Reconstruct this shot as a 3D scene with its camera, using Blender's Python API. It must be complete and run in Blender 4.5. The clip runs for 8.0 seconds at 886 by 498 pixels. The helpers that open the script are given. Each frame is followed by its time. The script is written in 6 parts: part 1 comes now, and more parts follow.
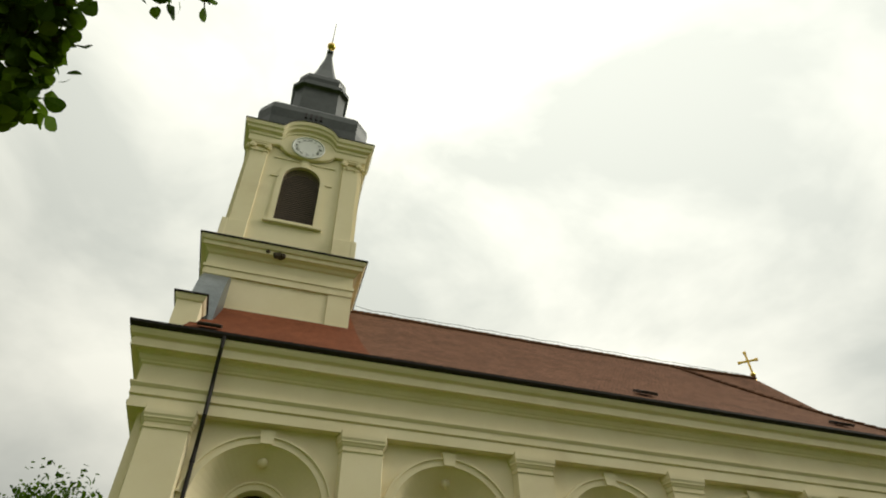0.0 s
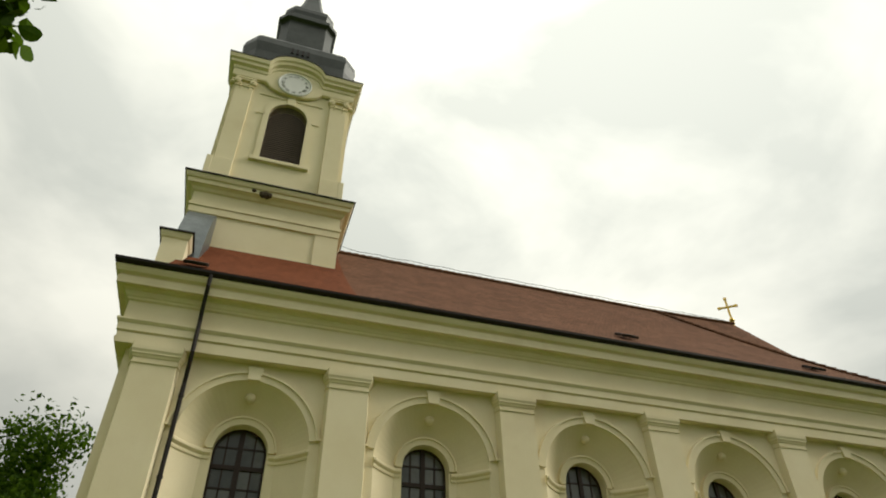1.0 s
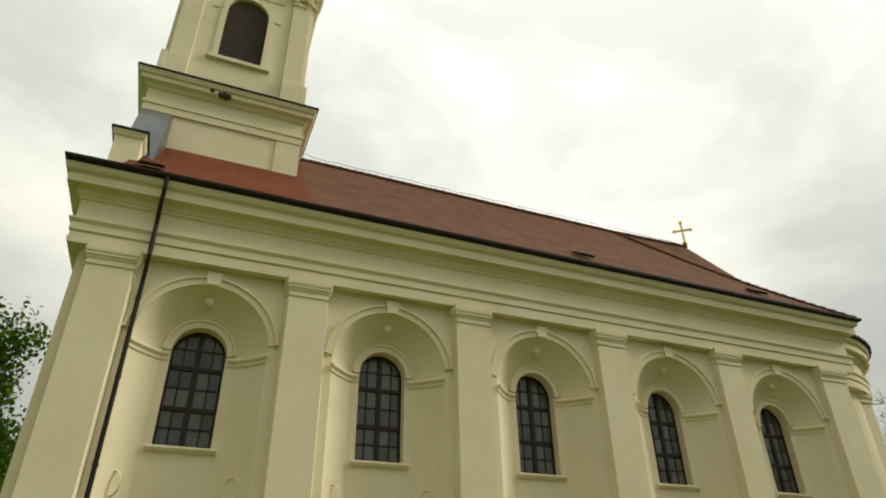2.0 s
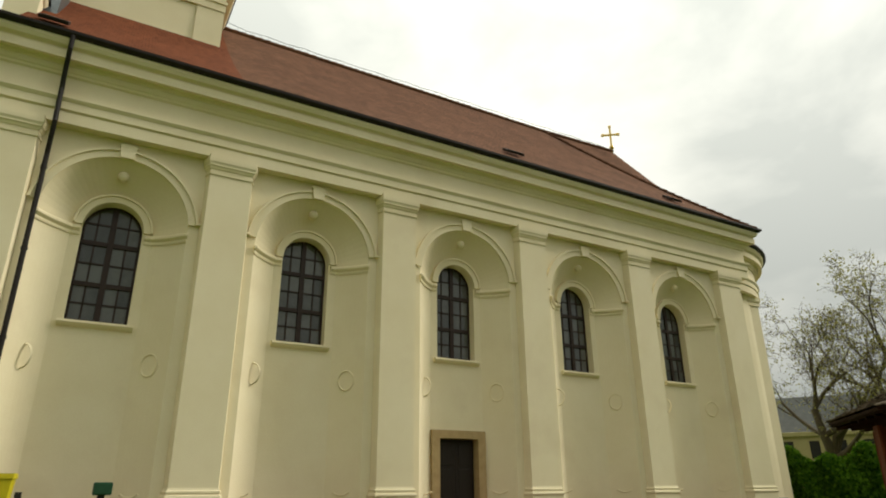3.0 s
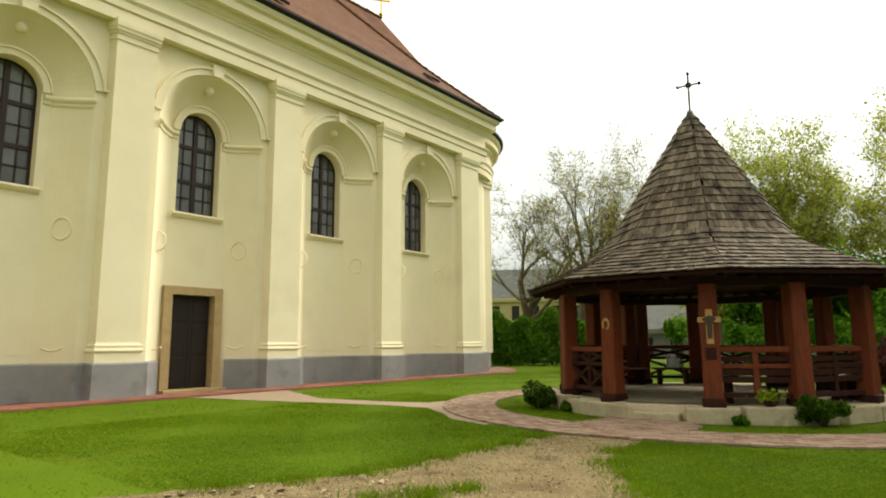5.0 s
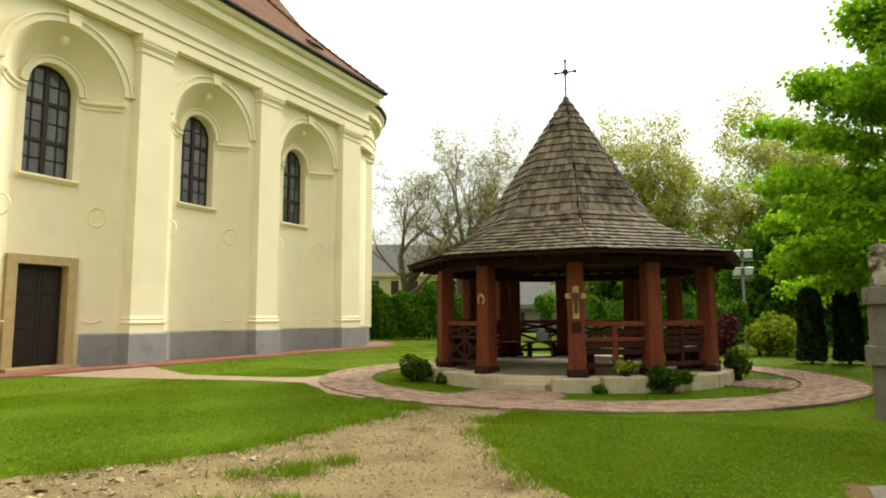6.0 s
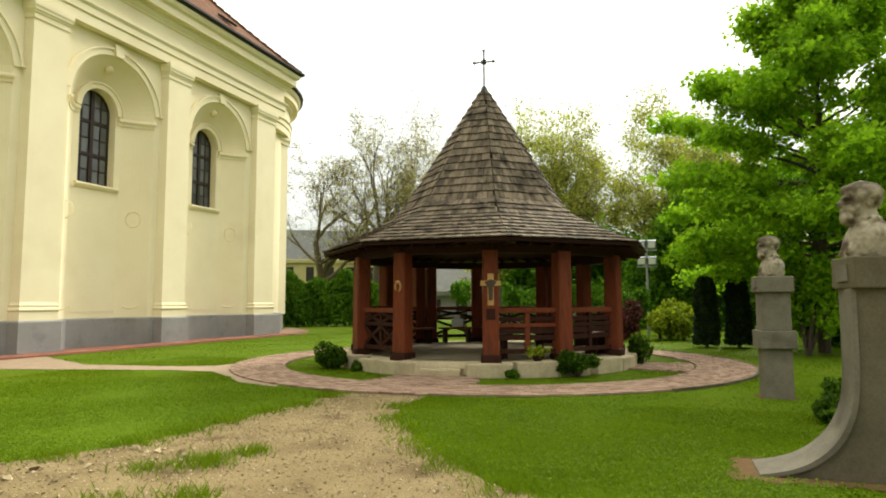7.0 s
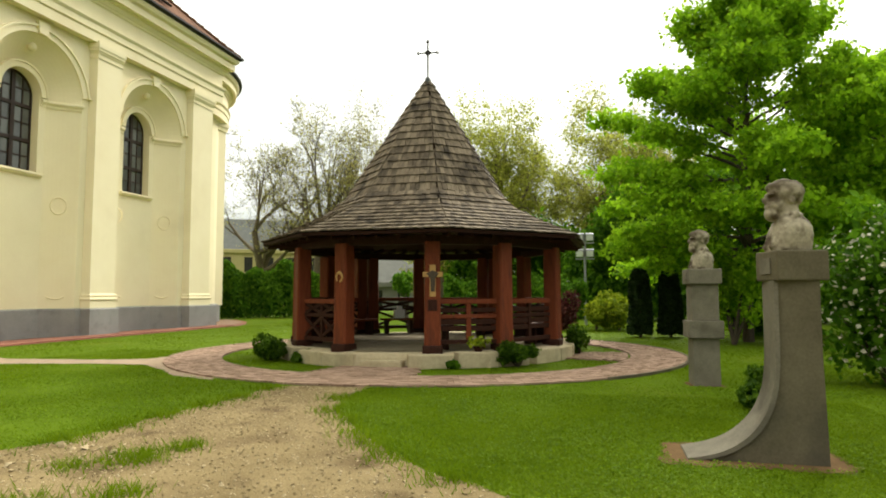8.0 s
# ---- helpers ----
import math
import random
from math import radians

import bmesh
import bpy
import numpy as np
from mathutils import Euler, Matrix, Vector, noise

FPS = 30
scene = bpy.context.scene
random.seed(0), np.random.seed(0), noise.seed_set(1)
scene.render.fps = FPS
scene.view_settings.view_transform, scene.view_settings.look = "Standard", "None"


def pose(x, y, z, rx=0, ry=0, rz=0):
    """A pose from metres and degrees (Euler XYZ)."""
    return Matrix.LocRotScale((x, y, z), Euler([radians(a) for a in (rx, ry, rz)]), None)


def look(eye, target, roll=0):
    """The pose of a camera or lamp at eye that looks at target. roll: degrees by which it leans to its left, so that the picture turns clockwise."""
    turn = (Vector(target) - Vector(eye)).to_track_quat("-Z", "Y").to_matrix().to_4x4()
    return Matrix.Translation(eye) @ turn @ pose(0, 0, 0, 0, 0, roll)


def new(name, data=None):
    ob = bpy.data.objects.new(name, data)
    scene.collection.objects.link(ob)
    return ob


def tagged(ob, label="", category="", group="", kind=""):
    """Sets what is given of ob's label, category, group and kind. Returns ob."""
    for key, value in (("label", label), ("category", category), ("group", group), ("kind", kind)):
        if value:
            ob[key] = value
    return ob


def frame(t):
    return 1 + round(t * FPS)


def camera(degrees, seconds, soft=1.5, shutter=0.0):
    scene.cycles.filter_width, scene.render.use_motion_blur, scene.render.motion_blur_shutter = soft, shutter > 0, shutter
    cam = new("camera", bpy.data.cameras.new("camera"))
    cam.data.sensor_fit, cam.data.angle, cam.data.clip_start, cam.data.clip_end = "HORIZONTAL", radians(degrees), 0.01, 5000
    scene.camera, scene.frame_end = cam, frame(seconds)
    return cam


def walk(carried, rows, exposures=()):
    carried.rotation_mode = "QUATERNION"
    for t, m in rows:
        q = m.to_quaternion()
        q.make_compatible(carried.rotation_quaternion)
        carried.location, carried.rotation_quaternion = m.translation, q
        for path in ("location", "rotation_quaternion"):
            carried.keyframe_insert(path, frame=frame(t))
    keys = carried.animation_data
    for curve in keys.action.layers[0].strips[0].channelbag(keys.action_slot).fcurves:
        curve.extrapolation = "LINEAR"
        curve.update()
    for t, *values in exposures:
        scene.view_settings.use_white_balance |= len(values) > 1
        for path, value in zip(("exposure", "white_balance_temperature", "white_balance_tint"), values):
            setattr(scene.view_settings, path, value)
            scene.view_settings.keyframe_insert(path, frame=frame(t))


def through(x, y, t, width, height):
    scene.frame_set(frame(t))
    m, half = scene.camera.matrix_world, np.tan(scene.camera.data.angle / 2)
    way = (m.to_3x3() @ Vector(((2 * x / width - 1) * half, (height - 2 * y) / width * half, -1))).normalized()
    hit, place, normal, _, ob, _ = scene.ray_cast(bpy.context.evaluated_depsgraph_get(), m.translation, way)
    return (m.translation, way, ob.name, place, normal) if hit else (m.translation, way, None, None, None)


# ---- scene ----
cam = camera(69.73, 8.0, soft=1.9)
EYE = (0.0, 0.0, 1.45)
PATH = [
    (0.0, pose(*EYE, 133.59, 0.72, -16.80)),
    (0.5, pose(*EYE, 131.39, 0.67, -17.30)),
    (1.0, pose(*EYE, 128.39, 0.69, -18.32)),
    (1.5, pose(*EYE, 124.79, 0.70, -19.84)),
    (2.8, pose(*EYE, 112.73, 0.43, -28.12)),
    (3.0, pose(*EYE, 110.68, 0.39, -29.70)),
    (3.5, pose(*EYE, 106.00, 0.43, -34.37)),
    (4.0, pose(*EYE, 102.42, 0.39, -40.34)),
    (4.5, pose(*EYE, 100.29, 0.37, -46.07)),
    (5.0, pose(*EYE, 98.39, 0.33, -52.46)),
    (6.5, pose(*EYE, 95.40, 0.18, -67.41)),
    (7.0, pose(*EYE, 94.86, 0.18, -70.78)),
    (7.5, pose(*EYE, 94.44, 0.15, -73.61)),
    (8.0, pose(*EYE, 94.05, 0.12, -75.99)),
]
EXPOSURES = [(0.0, 0.0), (1.5, 0.06), (3.0, 0.22), (3.5, 0.36), (4.0, 0.62), (5.0, 1.08), (6.5, 1.36), (8.0, 1.36)]
walk(cam, PATH, EXPOSURES)

# ---- light: a bright overcast sky with a veiled sun high on the east side ----
SUN_DIR = Vector((0.80, -0.20, 0.57)).normalized()
world = bpy.data.worlds.new("sky")
scene.world = world
world.use_nodes = True
wt = world.node_tree
wt.nodes.clear()


def wnode(kind, **props):
    n = wt.nodes.new(kind)
    for k, v in props.items():
        n.inputs[k].default_value = v
    return n


sky = wt.nodes.new("ShaderNodeTexSky")
sky.sky_type = "NISHITA"
sky.sun_disc = False
sky.sun_elevation = math.asin(SUN_DIR.z)
sky.sun_rotation = math.atan2(SUN_DIR.x, SUN_DIR.y)
coord = wt.nodes.new("ShaderNodeTexCoord")
stretch = wt.nodes.new("ShaderNodeMapping")
stretch.inputs["Scale"].default_value = (1.0, 1.0, 1.7)
stretch.inputs["Rotation"].default_value = (0.35, 0.2, 0.5)
wt.links.new(coord.outputs["Generated"], stretch.inputs["Vector"])
cloud = wnode("ShaderNodeTexNoise", Scale=1.9, Detail=6.0, Roughness=0.52, Distortion=0.35)
wt.links.new(stretch.outputs["Vector"], cloud.inputs["Vector"])
ramp = wt.nodes.new("ShaderNodeValToRGB")
ramp.color_ramp.elements[0].position = 0.40
ramp.color_ramp.elements[0].color = (0.61, 0.625, 0.555, 1)
ramp.color_ramp.elements[1].position = 0.66
ramp.color_ramp.elements[1].color = (1.05, 1.035, 0.90, 1)
wt.links.new(cloud.outputs["Fac"], ramp.inputs["Fac"])
# the veil is brighter towards the sun
sunward = wt.nodes.new("ShaderNodeVectorMath")
sunward.operation = "DOT_PRODUCT"
sunward.inputs[1].default_value = Vector((0.55, 0.30, 0.78)).normalized()
wt.links.new(coord.outputs["Generated"], sunward.inputs[0])
glow = wnode("ShaderNodeMapRange", **{"From Min": -0.85, "From Max": 1.0, "To Min": 0.30, "To Max": 1.45})
wt.links.new(sunward.outputs["Value"], glow.inputs["Value"])
# an overcast sky is darker towards the horizon
axes = wt.nodes.new("ShaderNodeSeparateXYZ")
wt.links.new(coord.outputs["Generated"], axes.inputs["Vector"])
rise = wnode("ShaderNodeMapRange", **{"From Min": 0.0, "From Max": 0.9, "To Min": 0.33, "To Max": 1.22})
wt.links.new(axes.outputs["Z"], rise.inputs["Value"])
dome = wt.nodes.new("ShaderNodeMath")
dome.operation = "MULTIPLY"
wt.links.new(glow.outputs["Result"], dome.inputs[0])
wt.links.new(rise.outputs["Result"], dome.inputs[1])
veil = wt.nodes.new("ShaderNodeBackground")
wt.links.new(ramp.outputs["Color"], veil.inputs["Color"])
wt.links.new(dome.outputs[0], veil.inputs["Strength"])
blue = wt.nodes.new("ShaderNodeBackground")
blue.inputs["Strength"].default_value = 0.1
wt.links.new(sky.outputs["Color"], blue.inputs["Color"])
both = wnode("ShaderNodeMixShader", Fac=0.93)
wt.links.new(blue.outputs["Background"], both.inputs[1])
wt.links.new(veil.outputs["Background"], both.inputs[2])
wout = wt.nodes.new("ShaderNodeOutputWorld")
wt.links.new(both.outputs["Shader"], wout.inputs["Surface"])

sun = new("sun", bpy.data.lights.new("sun", "SUN"))
sun.data.energy, sun.data.angle, sun.data.color = 1.85, radians(15), (1.0, 0.95, 0.83)
sun.matrix_world = look(SUN_DIR * 60, (0, 0, 0))


# ---- materials ----
def material(name, dark, light, scale=3.0, rough=0.8, metal=0.0, bump=0.2, fine=60.0, vary=0.0, spots=None,
             detail=6.0, stretch_xyz=(1, 1, 1), bump_dist=0.01, transmission=0.0, translucent=0.0, gloss=0.3):
    """A surface with colour variation at two scales and a fine relief; vary: how much one piece differs from the next."""
    m = bpy.data.materials.new(name)
    m.use_nodes = True
    nt = m.node_tree
    b = nt.nodes["Principled BSDF"]
    b.inputs["Roughness"].default_value, b.inputs["Metallic"].default_value = rough, metal
    b.inputs["Specular IOR Level"].default_value = gloss
    if transmission:
        b.inputs["Transmission Weight"].default_value = transmission
    tc = nt.nodes.new("ShaderNodeTexCoord")
    mp = nt.nodes.new("ShaderNodeMapping")
    mp.inputs["Scale"].default_value = stretch_xyz
    nt.links.new(tc.outputs["Object"], mp.inputs["Vector"])
    n1 = nt.nodes.new("ShaderNodeTexNoise")
    n1.inputs["Scale"].default_value, n1.inputs["Detail"].default_value = scale, detail
    n1.inputs["Roughness"].default_value = 0.62
    n2 = nt.nodes.new("ShaderNodeTexNoise")
    n2.inputs["Scale"].default_value, n2.inputs["Detail"].default_value = fine, 4
    for n in (n1, n2):
        nt.links.new(mp.outputs["Vector"], n.inputs["Vector"])
    blend = nt.nodes.new("ShaderNodeMath")
    blend.operation = "MULTIPLY_ADD"
    blend.inputs[1].default_value = 0.35
    nt.links.new(n2.outputs["Fac"], blend.inputs[0])
    half = nt.nodes.new("ShaderNodeMath")
    half.operation = "MULTIPLY_ADD"
    half.inputs[1].default_value, half.inputs[2].default_value = 0.65, 0.0
    nt.links.new(n1.outputs["Fac"], half.inputs[0])
    nt.links.new(half.outputs[0], blend.inputs[2])
    fac = blend
    if vary:
        info = nt.nodes.new("ShaderNodeObjectInfo")
        geo = nt.nodes.new("ShaderNodeNewGeometry")
        both_r = nt.nodes.new("ShaderNodeMath")
        both_r.operation = "ADD"
        nt.links.new(info.outputs["Random"], both_r.inputs[0])
        nt.links.new(geo.outputs["Random Per Island"], both_r.inputs[1])
        frac = nt.nodes.new("ShaderNodeMath")
        frac.operation = "FRACT"
        nt.links.new(both_r.outputs[0], frac.inputs[0])
        shift = nt.nodes.new("ShaderNodeMath")
        shift.operation = "MULTIPLY_ADD"
        shift.inputs[1].default_value, shift.inputs[2].default_value = vary, -vary / 2
        nt.links.new(frac.outputs[0], shift.inputs[0])
        add = nt.nodes.new("ShaderNodeMath")
        add.operation = "ADD"
        nt.links.new(blend.outputs[0], add.inputs[0])
        nt.links.new(shift.outputs[0], add.inputs[1])
        fac = add
    cr = nt.nodes.new("ShaderNodeValToRGB")
    cr.color_ramp.elements[0].position, cr.color_ramp.elements[1].position = 0.3, 0.7
    cr.color_ramp.elements[0].color, cr.color_ramp.elements[1].color = (*dark, 1), (*light, 1)
    nt.links.new(fac.outputs[0], cr.inputs["Fac"])
    colour = cr.outputs["Color"]
    if spots:
        tone, size, low, high = spots
        n3 = nt.nodes.new("ShaderNodeTexNoise")
        n3.inputs["Scale"].default_value, n3.inputs["Detail"].default_value = size, 8
        nt.links.new(mp.outputs["Vector"], n3.inputs["Vector"])
        mr = nt.nodes.new("ShaderNodeMapRange")
        mr.inputs["From Min"].default_value, mr.inputs["From Max"].default_value = low, high
        nt.links.new(n3.outputs["Fac"], mr.inputs["Value"])
        mx = nt.nodes.new("ShaderNodeMix")
        mx.data_type = "RGBA"
        nt.links.new(mr.outputs["Result"], mx.inputs["Factor"])
        nt.links.new(colour, mx.inputs["A"])
        mx.inputs["B"].default_value = (*tone, 1)
        colour = mx.outputs["Result"]
    nt.links.new(colour, b.inputs["Base Color"])
    if bump:
        bp = nt.nodes.new("ShaderNodeBump")
        bp.inputs["Strength"].default_value, bp.inputs["Distance"].default_value = bump, bump_dist
        nt.links.new(blend.outputs[0], bp.inputs["Height"])
        nt.links.new(bp.outputs["Normal"], b.inputs["Normal"])
    if translucent:
        tr = nt.nodes.new("ShaderNodeBsdfTranslucent")
        nt.links.new(colour, tr.inputs["Color"])
        ms = nt.nodes.new("ShaderNodeMixShader")
        ms.inputs["Fac"].default_value = translucent
        nt.links.new(b.outputs["BSDF"], ms.inputs[1])
        nt.links.new(tr.outputs["BSDF"], ms.inputs[2])
        nt.links.new(ms.outputs["Shader"], nt.nodes["Material Output"].inputs["Surface"])
    return m


PLASTER = material("cream_plaster", (0.765, 0.67, 0.445), (0.845, 0.76, 0.54), 0.7, 0.9, bump=0.12, fine=35, bump_dist=0.006,
                   spots=((0.70, 0.60, 0.40), 0.55, 0.58, 0.86), gloss=0.1)
PLINTH = material("grey_plinth_paint", (0.215, 0.21, 0.205), (0.285, 0.28, 0.27), 1.2, 0.85, fine=25, spots=((0.16, 0.155, 0.15), 1.5, 0.55, 0.8), gloss=0.15)
STONE = material("tan_sandstone", (0.36, 0.25, 0.11), (0.50, 0.37, 0.19), 4, 0.85, fine=50)
LIME = material("pale_limestone", (0.33, 0.275, 0.170), (0.51, 0.43, 0.28), 2.5, 0.9, bump=0.6, fine=18, bump_dist=0.03,
                spots=((0.28, 0.24, 0.155), 2.2, 0.55, 0.78), gloss=0.1)
WOOD_DARK = material("dark_brown_window_wood", (0.018, 0.010, 0.007), (0.035, 0.020, 0.014), 6, 0.5, fine=40)
DOOR_WOOD = material("almost_black_door_wood", (0.012, 0.009, 0.007), (0.026, 0.018, 0.012), 5, 0.55, fine=30, stretch_xyz=(6, 6, 1))
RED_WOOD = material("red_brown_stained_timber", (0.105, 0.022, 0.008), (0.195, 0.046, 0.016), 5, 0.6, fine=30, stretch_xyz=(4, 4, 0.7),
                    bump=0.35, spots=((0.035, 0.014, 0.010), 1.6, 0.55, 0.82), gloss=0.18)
# dark timber, its colour deepened further to paint in the shade under the roof
DARK_SHADED_TIMBER = material("dark_shaded_timber", (0.022, 0.008, 0.005), (0.046, 0.016, 0.009), 5, 0.65, fine=30, stretch_xyz=(3, 3, 1), gloss=0.12)
SHINGLE = material("weathered_wood_shingle", (0.066, 0.051, 0.036), (0.205, 0.162, 0.113), 3, 0.85, bump=0.5, fine=14, vary=0.34,
                   stretch_xyz=(3, 3, 1), spots=((0.032, 0.026, 0.020), 1.0, 0.52, 0.70), gloss=0.08)
GLASS = material("window_glass", (0.065, 0.070, 0.070), (0.14, 0.145, 0.14), 1.2, 0.08, bump=0.0, vary=0.35, gloss=0.5)
SHEET = material("dark_sheet_metal", (0.030, 0.034, 0.032), (0.060, 0.066, 0.062), 1.5, 0.42, metal=0.35, fine=12, bump=0.06)
ZINC = material("grey_zinc_sheet", (0.10, 0.115, 0.12), (0.19, 0.21, 0.215), 1.5, 0.38, metal=0.5, fine=12, bump=0.06)
GUTTER = material("black_brown_gutter_metal", (0.014, 0.011, 0.010), (0.03, 0.025, 0.022), 3, 0.45, metal=0.4)
IRON = material("black_wrought_iron", (0.02, 0.02, 0.02), (0.045, 0.04, 0.038), 8, 0.5, metal=0.5)
GOLD = material("gilded_metal", (0.62, 0.40, 0.07), (0.85, 0.60, 0.16), 6, 0.28, metal=0.9, bump=0.05)
CONCRETE = material("weathered_cast_concrete", (0.080, 0.068, 0.042), (0.150, 0.128, 0.083), 3, 0.9, bump=0.4, fine=45,
                    spots=((0.058, 0.052, 0.040), 1.6, 0.5, 0.78), gloss=0.1)
BUST = material("lichened_pale_stone", (0.21, 0.18, 0.125), (0.42, 0.37, 0.27), 6, 0.9, bump=0.9, fine=34,
                spots=((0.075, 0.055, 0.035), 7.0, 0.47, 0.64), gloss=0.1)
# dark lichen has spread over the crown of the heads
bt = BUST.node_tree
bs = bt.nodes["Principled BSDF"]
worn = bs.inputs["Base Color"].links[0].from_socket
bc = bt.nodes.new("ShaderNodeTexCoord")
bz = bt.nodes.new("ShaderNodeSeparateXYZ")
bt.links.new(bc.outputs["Object"], bz.inputs["Vector"])
bn = bt.nodes.new("ShaderNodeTexNoise")
bn.inputs["Scale"].default_value, bn.inputs["Detail"].default_value = 9.0, 6
bt.links.new(bc.outputs["Object"], bn.inputs["Vector"])
ba = bt.nodes.new("ShaderNodeMath")
ba.operation = "MULTIPLY_ADD"
ba.inputs[1].default_value = 0.45
bt.links.new(bn.outputs["Fac"], ba.inputs[0])
bt.links.new(bz.outputs["Z"], ba.inputs[2])
br = bt.nodes.new("ShaderNodeMapRange")
br.inputs["From Min"].default_value, br.inputs["From Max"].default_value = 0.70, 0.86
br.inputs["To Max"].default_value = 0.9
bt.links.new(ba.outputs[0], br.inputs["Value"])
bx = bt.nodes.new("ShaderNodeMix")
bx.data_type = "RGBA"
bt.links.new(br.outputs["Result"], bx.inputs["Factor"])
bt.links.new(worn, bx.inputs["A"])
bx.inputs["B"].default_value = (0.072, 0.056, 0.034, 1)
bt.links.new(bx.outputs["Result"], bs.inputs["Base Color"])
GRASS = material("mown_grass", (0.060, 0.104, 0.003), (0.098, 0.153, 0.005), 0.6, 0.9, bump=0.8, fine=26, bump_dist=0.04,
                 spots=((0.105, 0.128, 0.009), 0.35, 0.55, 0.8), gloss=0.05)
BLADE = material("grass_blade", (0.088, 0.150, 0.003), (0.150, 0.225, 0.006), 1.4, 0.75, bump=0, vary=0.45, translucent=0.5, gloss=0.05)
DIRT = material("sandy_gravel", (0.118, 0.085, 0.039), (0.255, 0.193, 0.098), 1.3, 0.95, bump=0.9, fine=55, bump_dist=0.03,
                spots=((0.078, 0.052, 0.025), 1.6, 0.52, 0.74), gloss=0.05)
PEBBLE = material("gravel_stone", (0.150, 0.110, 0.055), (0.39, 0.315, 0.19), 4, 0.9, bump=0.2, vary=0.7, gloss=0.05)
PAVER = material("pinkish_brick_paver", (0.20, 0.130, 0.090), (0.33, 0.225, 0.165), 5, 0.9, bump=0.4, fine=60, vary=0.5, gloss=0.08)
JOINT = material("sandy_joint", (0.13, 0.10, 0.07), (0.22, 0.175, 0.12), 8, 0.95, bump=0.5)
RED_TILE = material("red_brown_paving", (0.165, 0.062, 0.038), (0.26, 0.105, 0.066), 3, 0.85, bump=0.3, vary=0.4)
PALE_BARK = material("pale_grey_bark", (0.075, 0.060, 0.038), (0.16, 0.128, 0.082), 6, 0.95, bump=0.5, fine=30, stretch_xyz=(3, 3, 0.6), bump_dist=0.02)
BARK = material("tree_bark", (0.045, 0.034, 0.024), (0.11, 0.085, 0.06), 6, 0.95, bump=0.8, fine=30, stretch_xyz=(3, 3, 0.6), bump_dist=0.02)
CROSS_WOOD = material("carved_ochre_wood", (0.36, 0.20, 0.06), (0.55, 0.34, 0.12), 6, 0.6)


def roof_material(name, dark, light):
    """Plain clay tiles in courses: the joints darker and set back, the tiles uneven in tone."""
    m = material(name, dark, light, 0.8, 0.9, gloss=0.06, bump=0.0, fine=7, spots=((dark[0] * 0.6, dark[1] * 0.62, dark[2] * 0.7), 0.5, 0.55, 0.85))
    nt = m.node_tree
    b = nt.nodes["Principled BSDF"]
    tc = nt.nodes.new("ShaderNodeTexCoord")
    sep = nt.nodes.new("ShaderNodeSeparateXYZ")
    com = nt.nodes.new("ShaderNodeCombineXYZ")
    up = nt.nodes.new("ShaderNodeMath")
    up.operation = "MULTIPLY"
    up.inputs[1].default_value = 1.41
    nt.links.new(tc.outputs["Object"], sep.inputs["Vector"])
    nt.links.new(sep.outputs["X"], com.inputs["X"])
    nt.links.new(sep.outputs["Z"], up.inputs[0])
    nt.links.new(up.outputs[0], com.inputs["Y"])
    br = nt.nodes.new("ShaderNodeTexBrick")
    br.inputs["Scale"].default_value = 1.0
    br.inputs["Brick Width"].default_value, br.inputs["Row Height"].default_value = 0.18, 0.15
    br.inputs["Mortar Size"].default_value, br.inputs["Mortar Smooth"].default_value = 0.012, 0.4
    br.inputs["Color1"].default_value, br.inputs["Color2"].default_value = (0.78, 0.78, 0.78, 1), (1.12, 1.12, 1.12, 1)
    br.inputs["Mortar"].default_value = (0.5, 0.5, 0.5, 1)
    nt.links.new(com.outputs["Vector"], br.inputs["Vector"])
    old = b.inputs["Base Color"].links[0].from_socket
    mx = nt.nodes.new("ShaderNodeMix")
    mx.data_type, mx.blend_type = "RGBA", "MULTIPLY"
    mx.inputs["Factor"].default_value = 1.0
    nt.links.new(old, mx.inputs["A"])
    nt.links.new(br.outputs["Color"], mx.inputs["B"])
    nt.links.new(mx.outputs["Result"], b.inputs["Base Color"])
    bp = nt.nodes.new("ShaderNodeBump")
    bp.inputs["Strength"].default_value, bp.inputs["Distance"].default_value = 0.7, 0.02
    bp.invert = True
    nt.links.new(br.outputs["Fac"], bp.inputs["Height"])
    nt.links.new(bp.outputs["Normal"], b.inputs["Normal"])
    return m


ROOF_OLD = roof_material("brown_clay_tiles", (0.132, 0.064, 0.038), (0.212, 0.106, 0.064))
ROOF_NEW = roof_material("orange_red_clay_tiles", (0.155, 0.050, 0.024), (0.225, 0.076, 0.036))


# ---- building tools ----
def thing(name, label, category, at=(0, 0, 0), group="", kind="", turn=0.0):
    e = new(name)
    e.matrix_world = pose(*at, 0, 0, turn)
    return tagged(e, label, category, group, kind)


def part(name, bm, mat, parent=None, label="", smooth=False, clean=True):
    """Links a bmesh as one mesh object under a thing or a part."""
    if clean:
        bmesh.ops.recalc_face_normals(bm, faces=bm.faces)
    me = bpy.data.meshes.new(name)
    bm.to_mesh(me)
    bm.free()
    me.materials.append(mat)
    if smooth:
        me.shade_smooth()
    ob = new(name, me)
    if parent:
        ob.parent = parent
    if label:
        ob["label"] = label
    return ob


def raw(name, verts, faces, mat, parent=None, label="", smooth=False):
    me = bpy.data.meshes.new(name)
    me.from_pydata(verts, [], faces)
    me.materials.append(mat)
    if smooth:
        me.shade_smooth()
    ob = new(name, me)
    if parent:
        ob.parent = parent
    if label:
        ob["label"] = label
    return ob


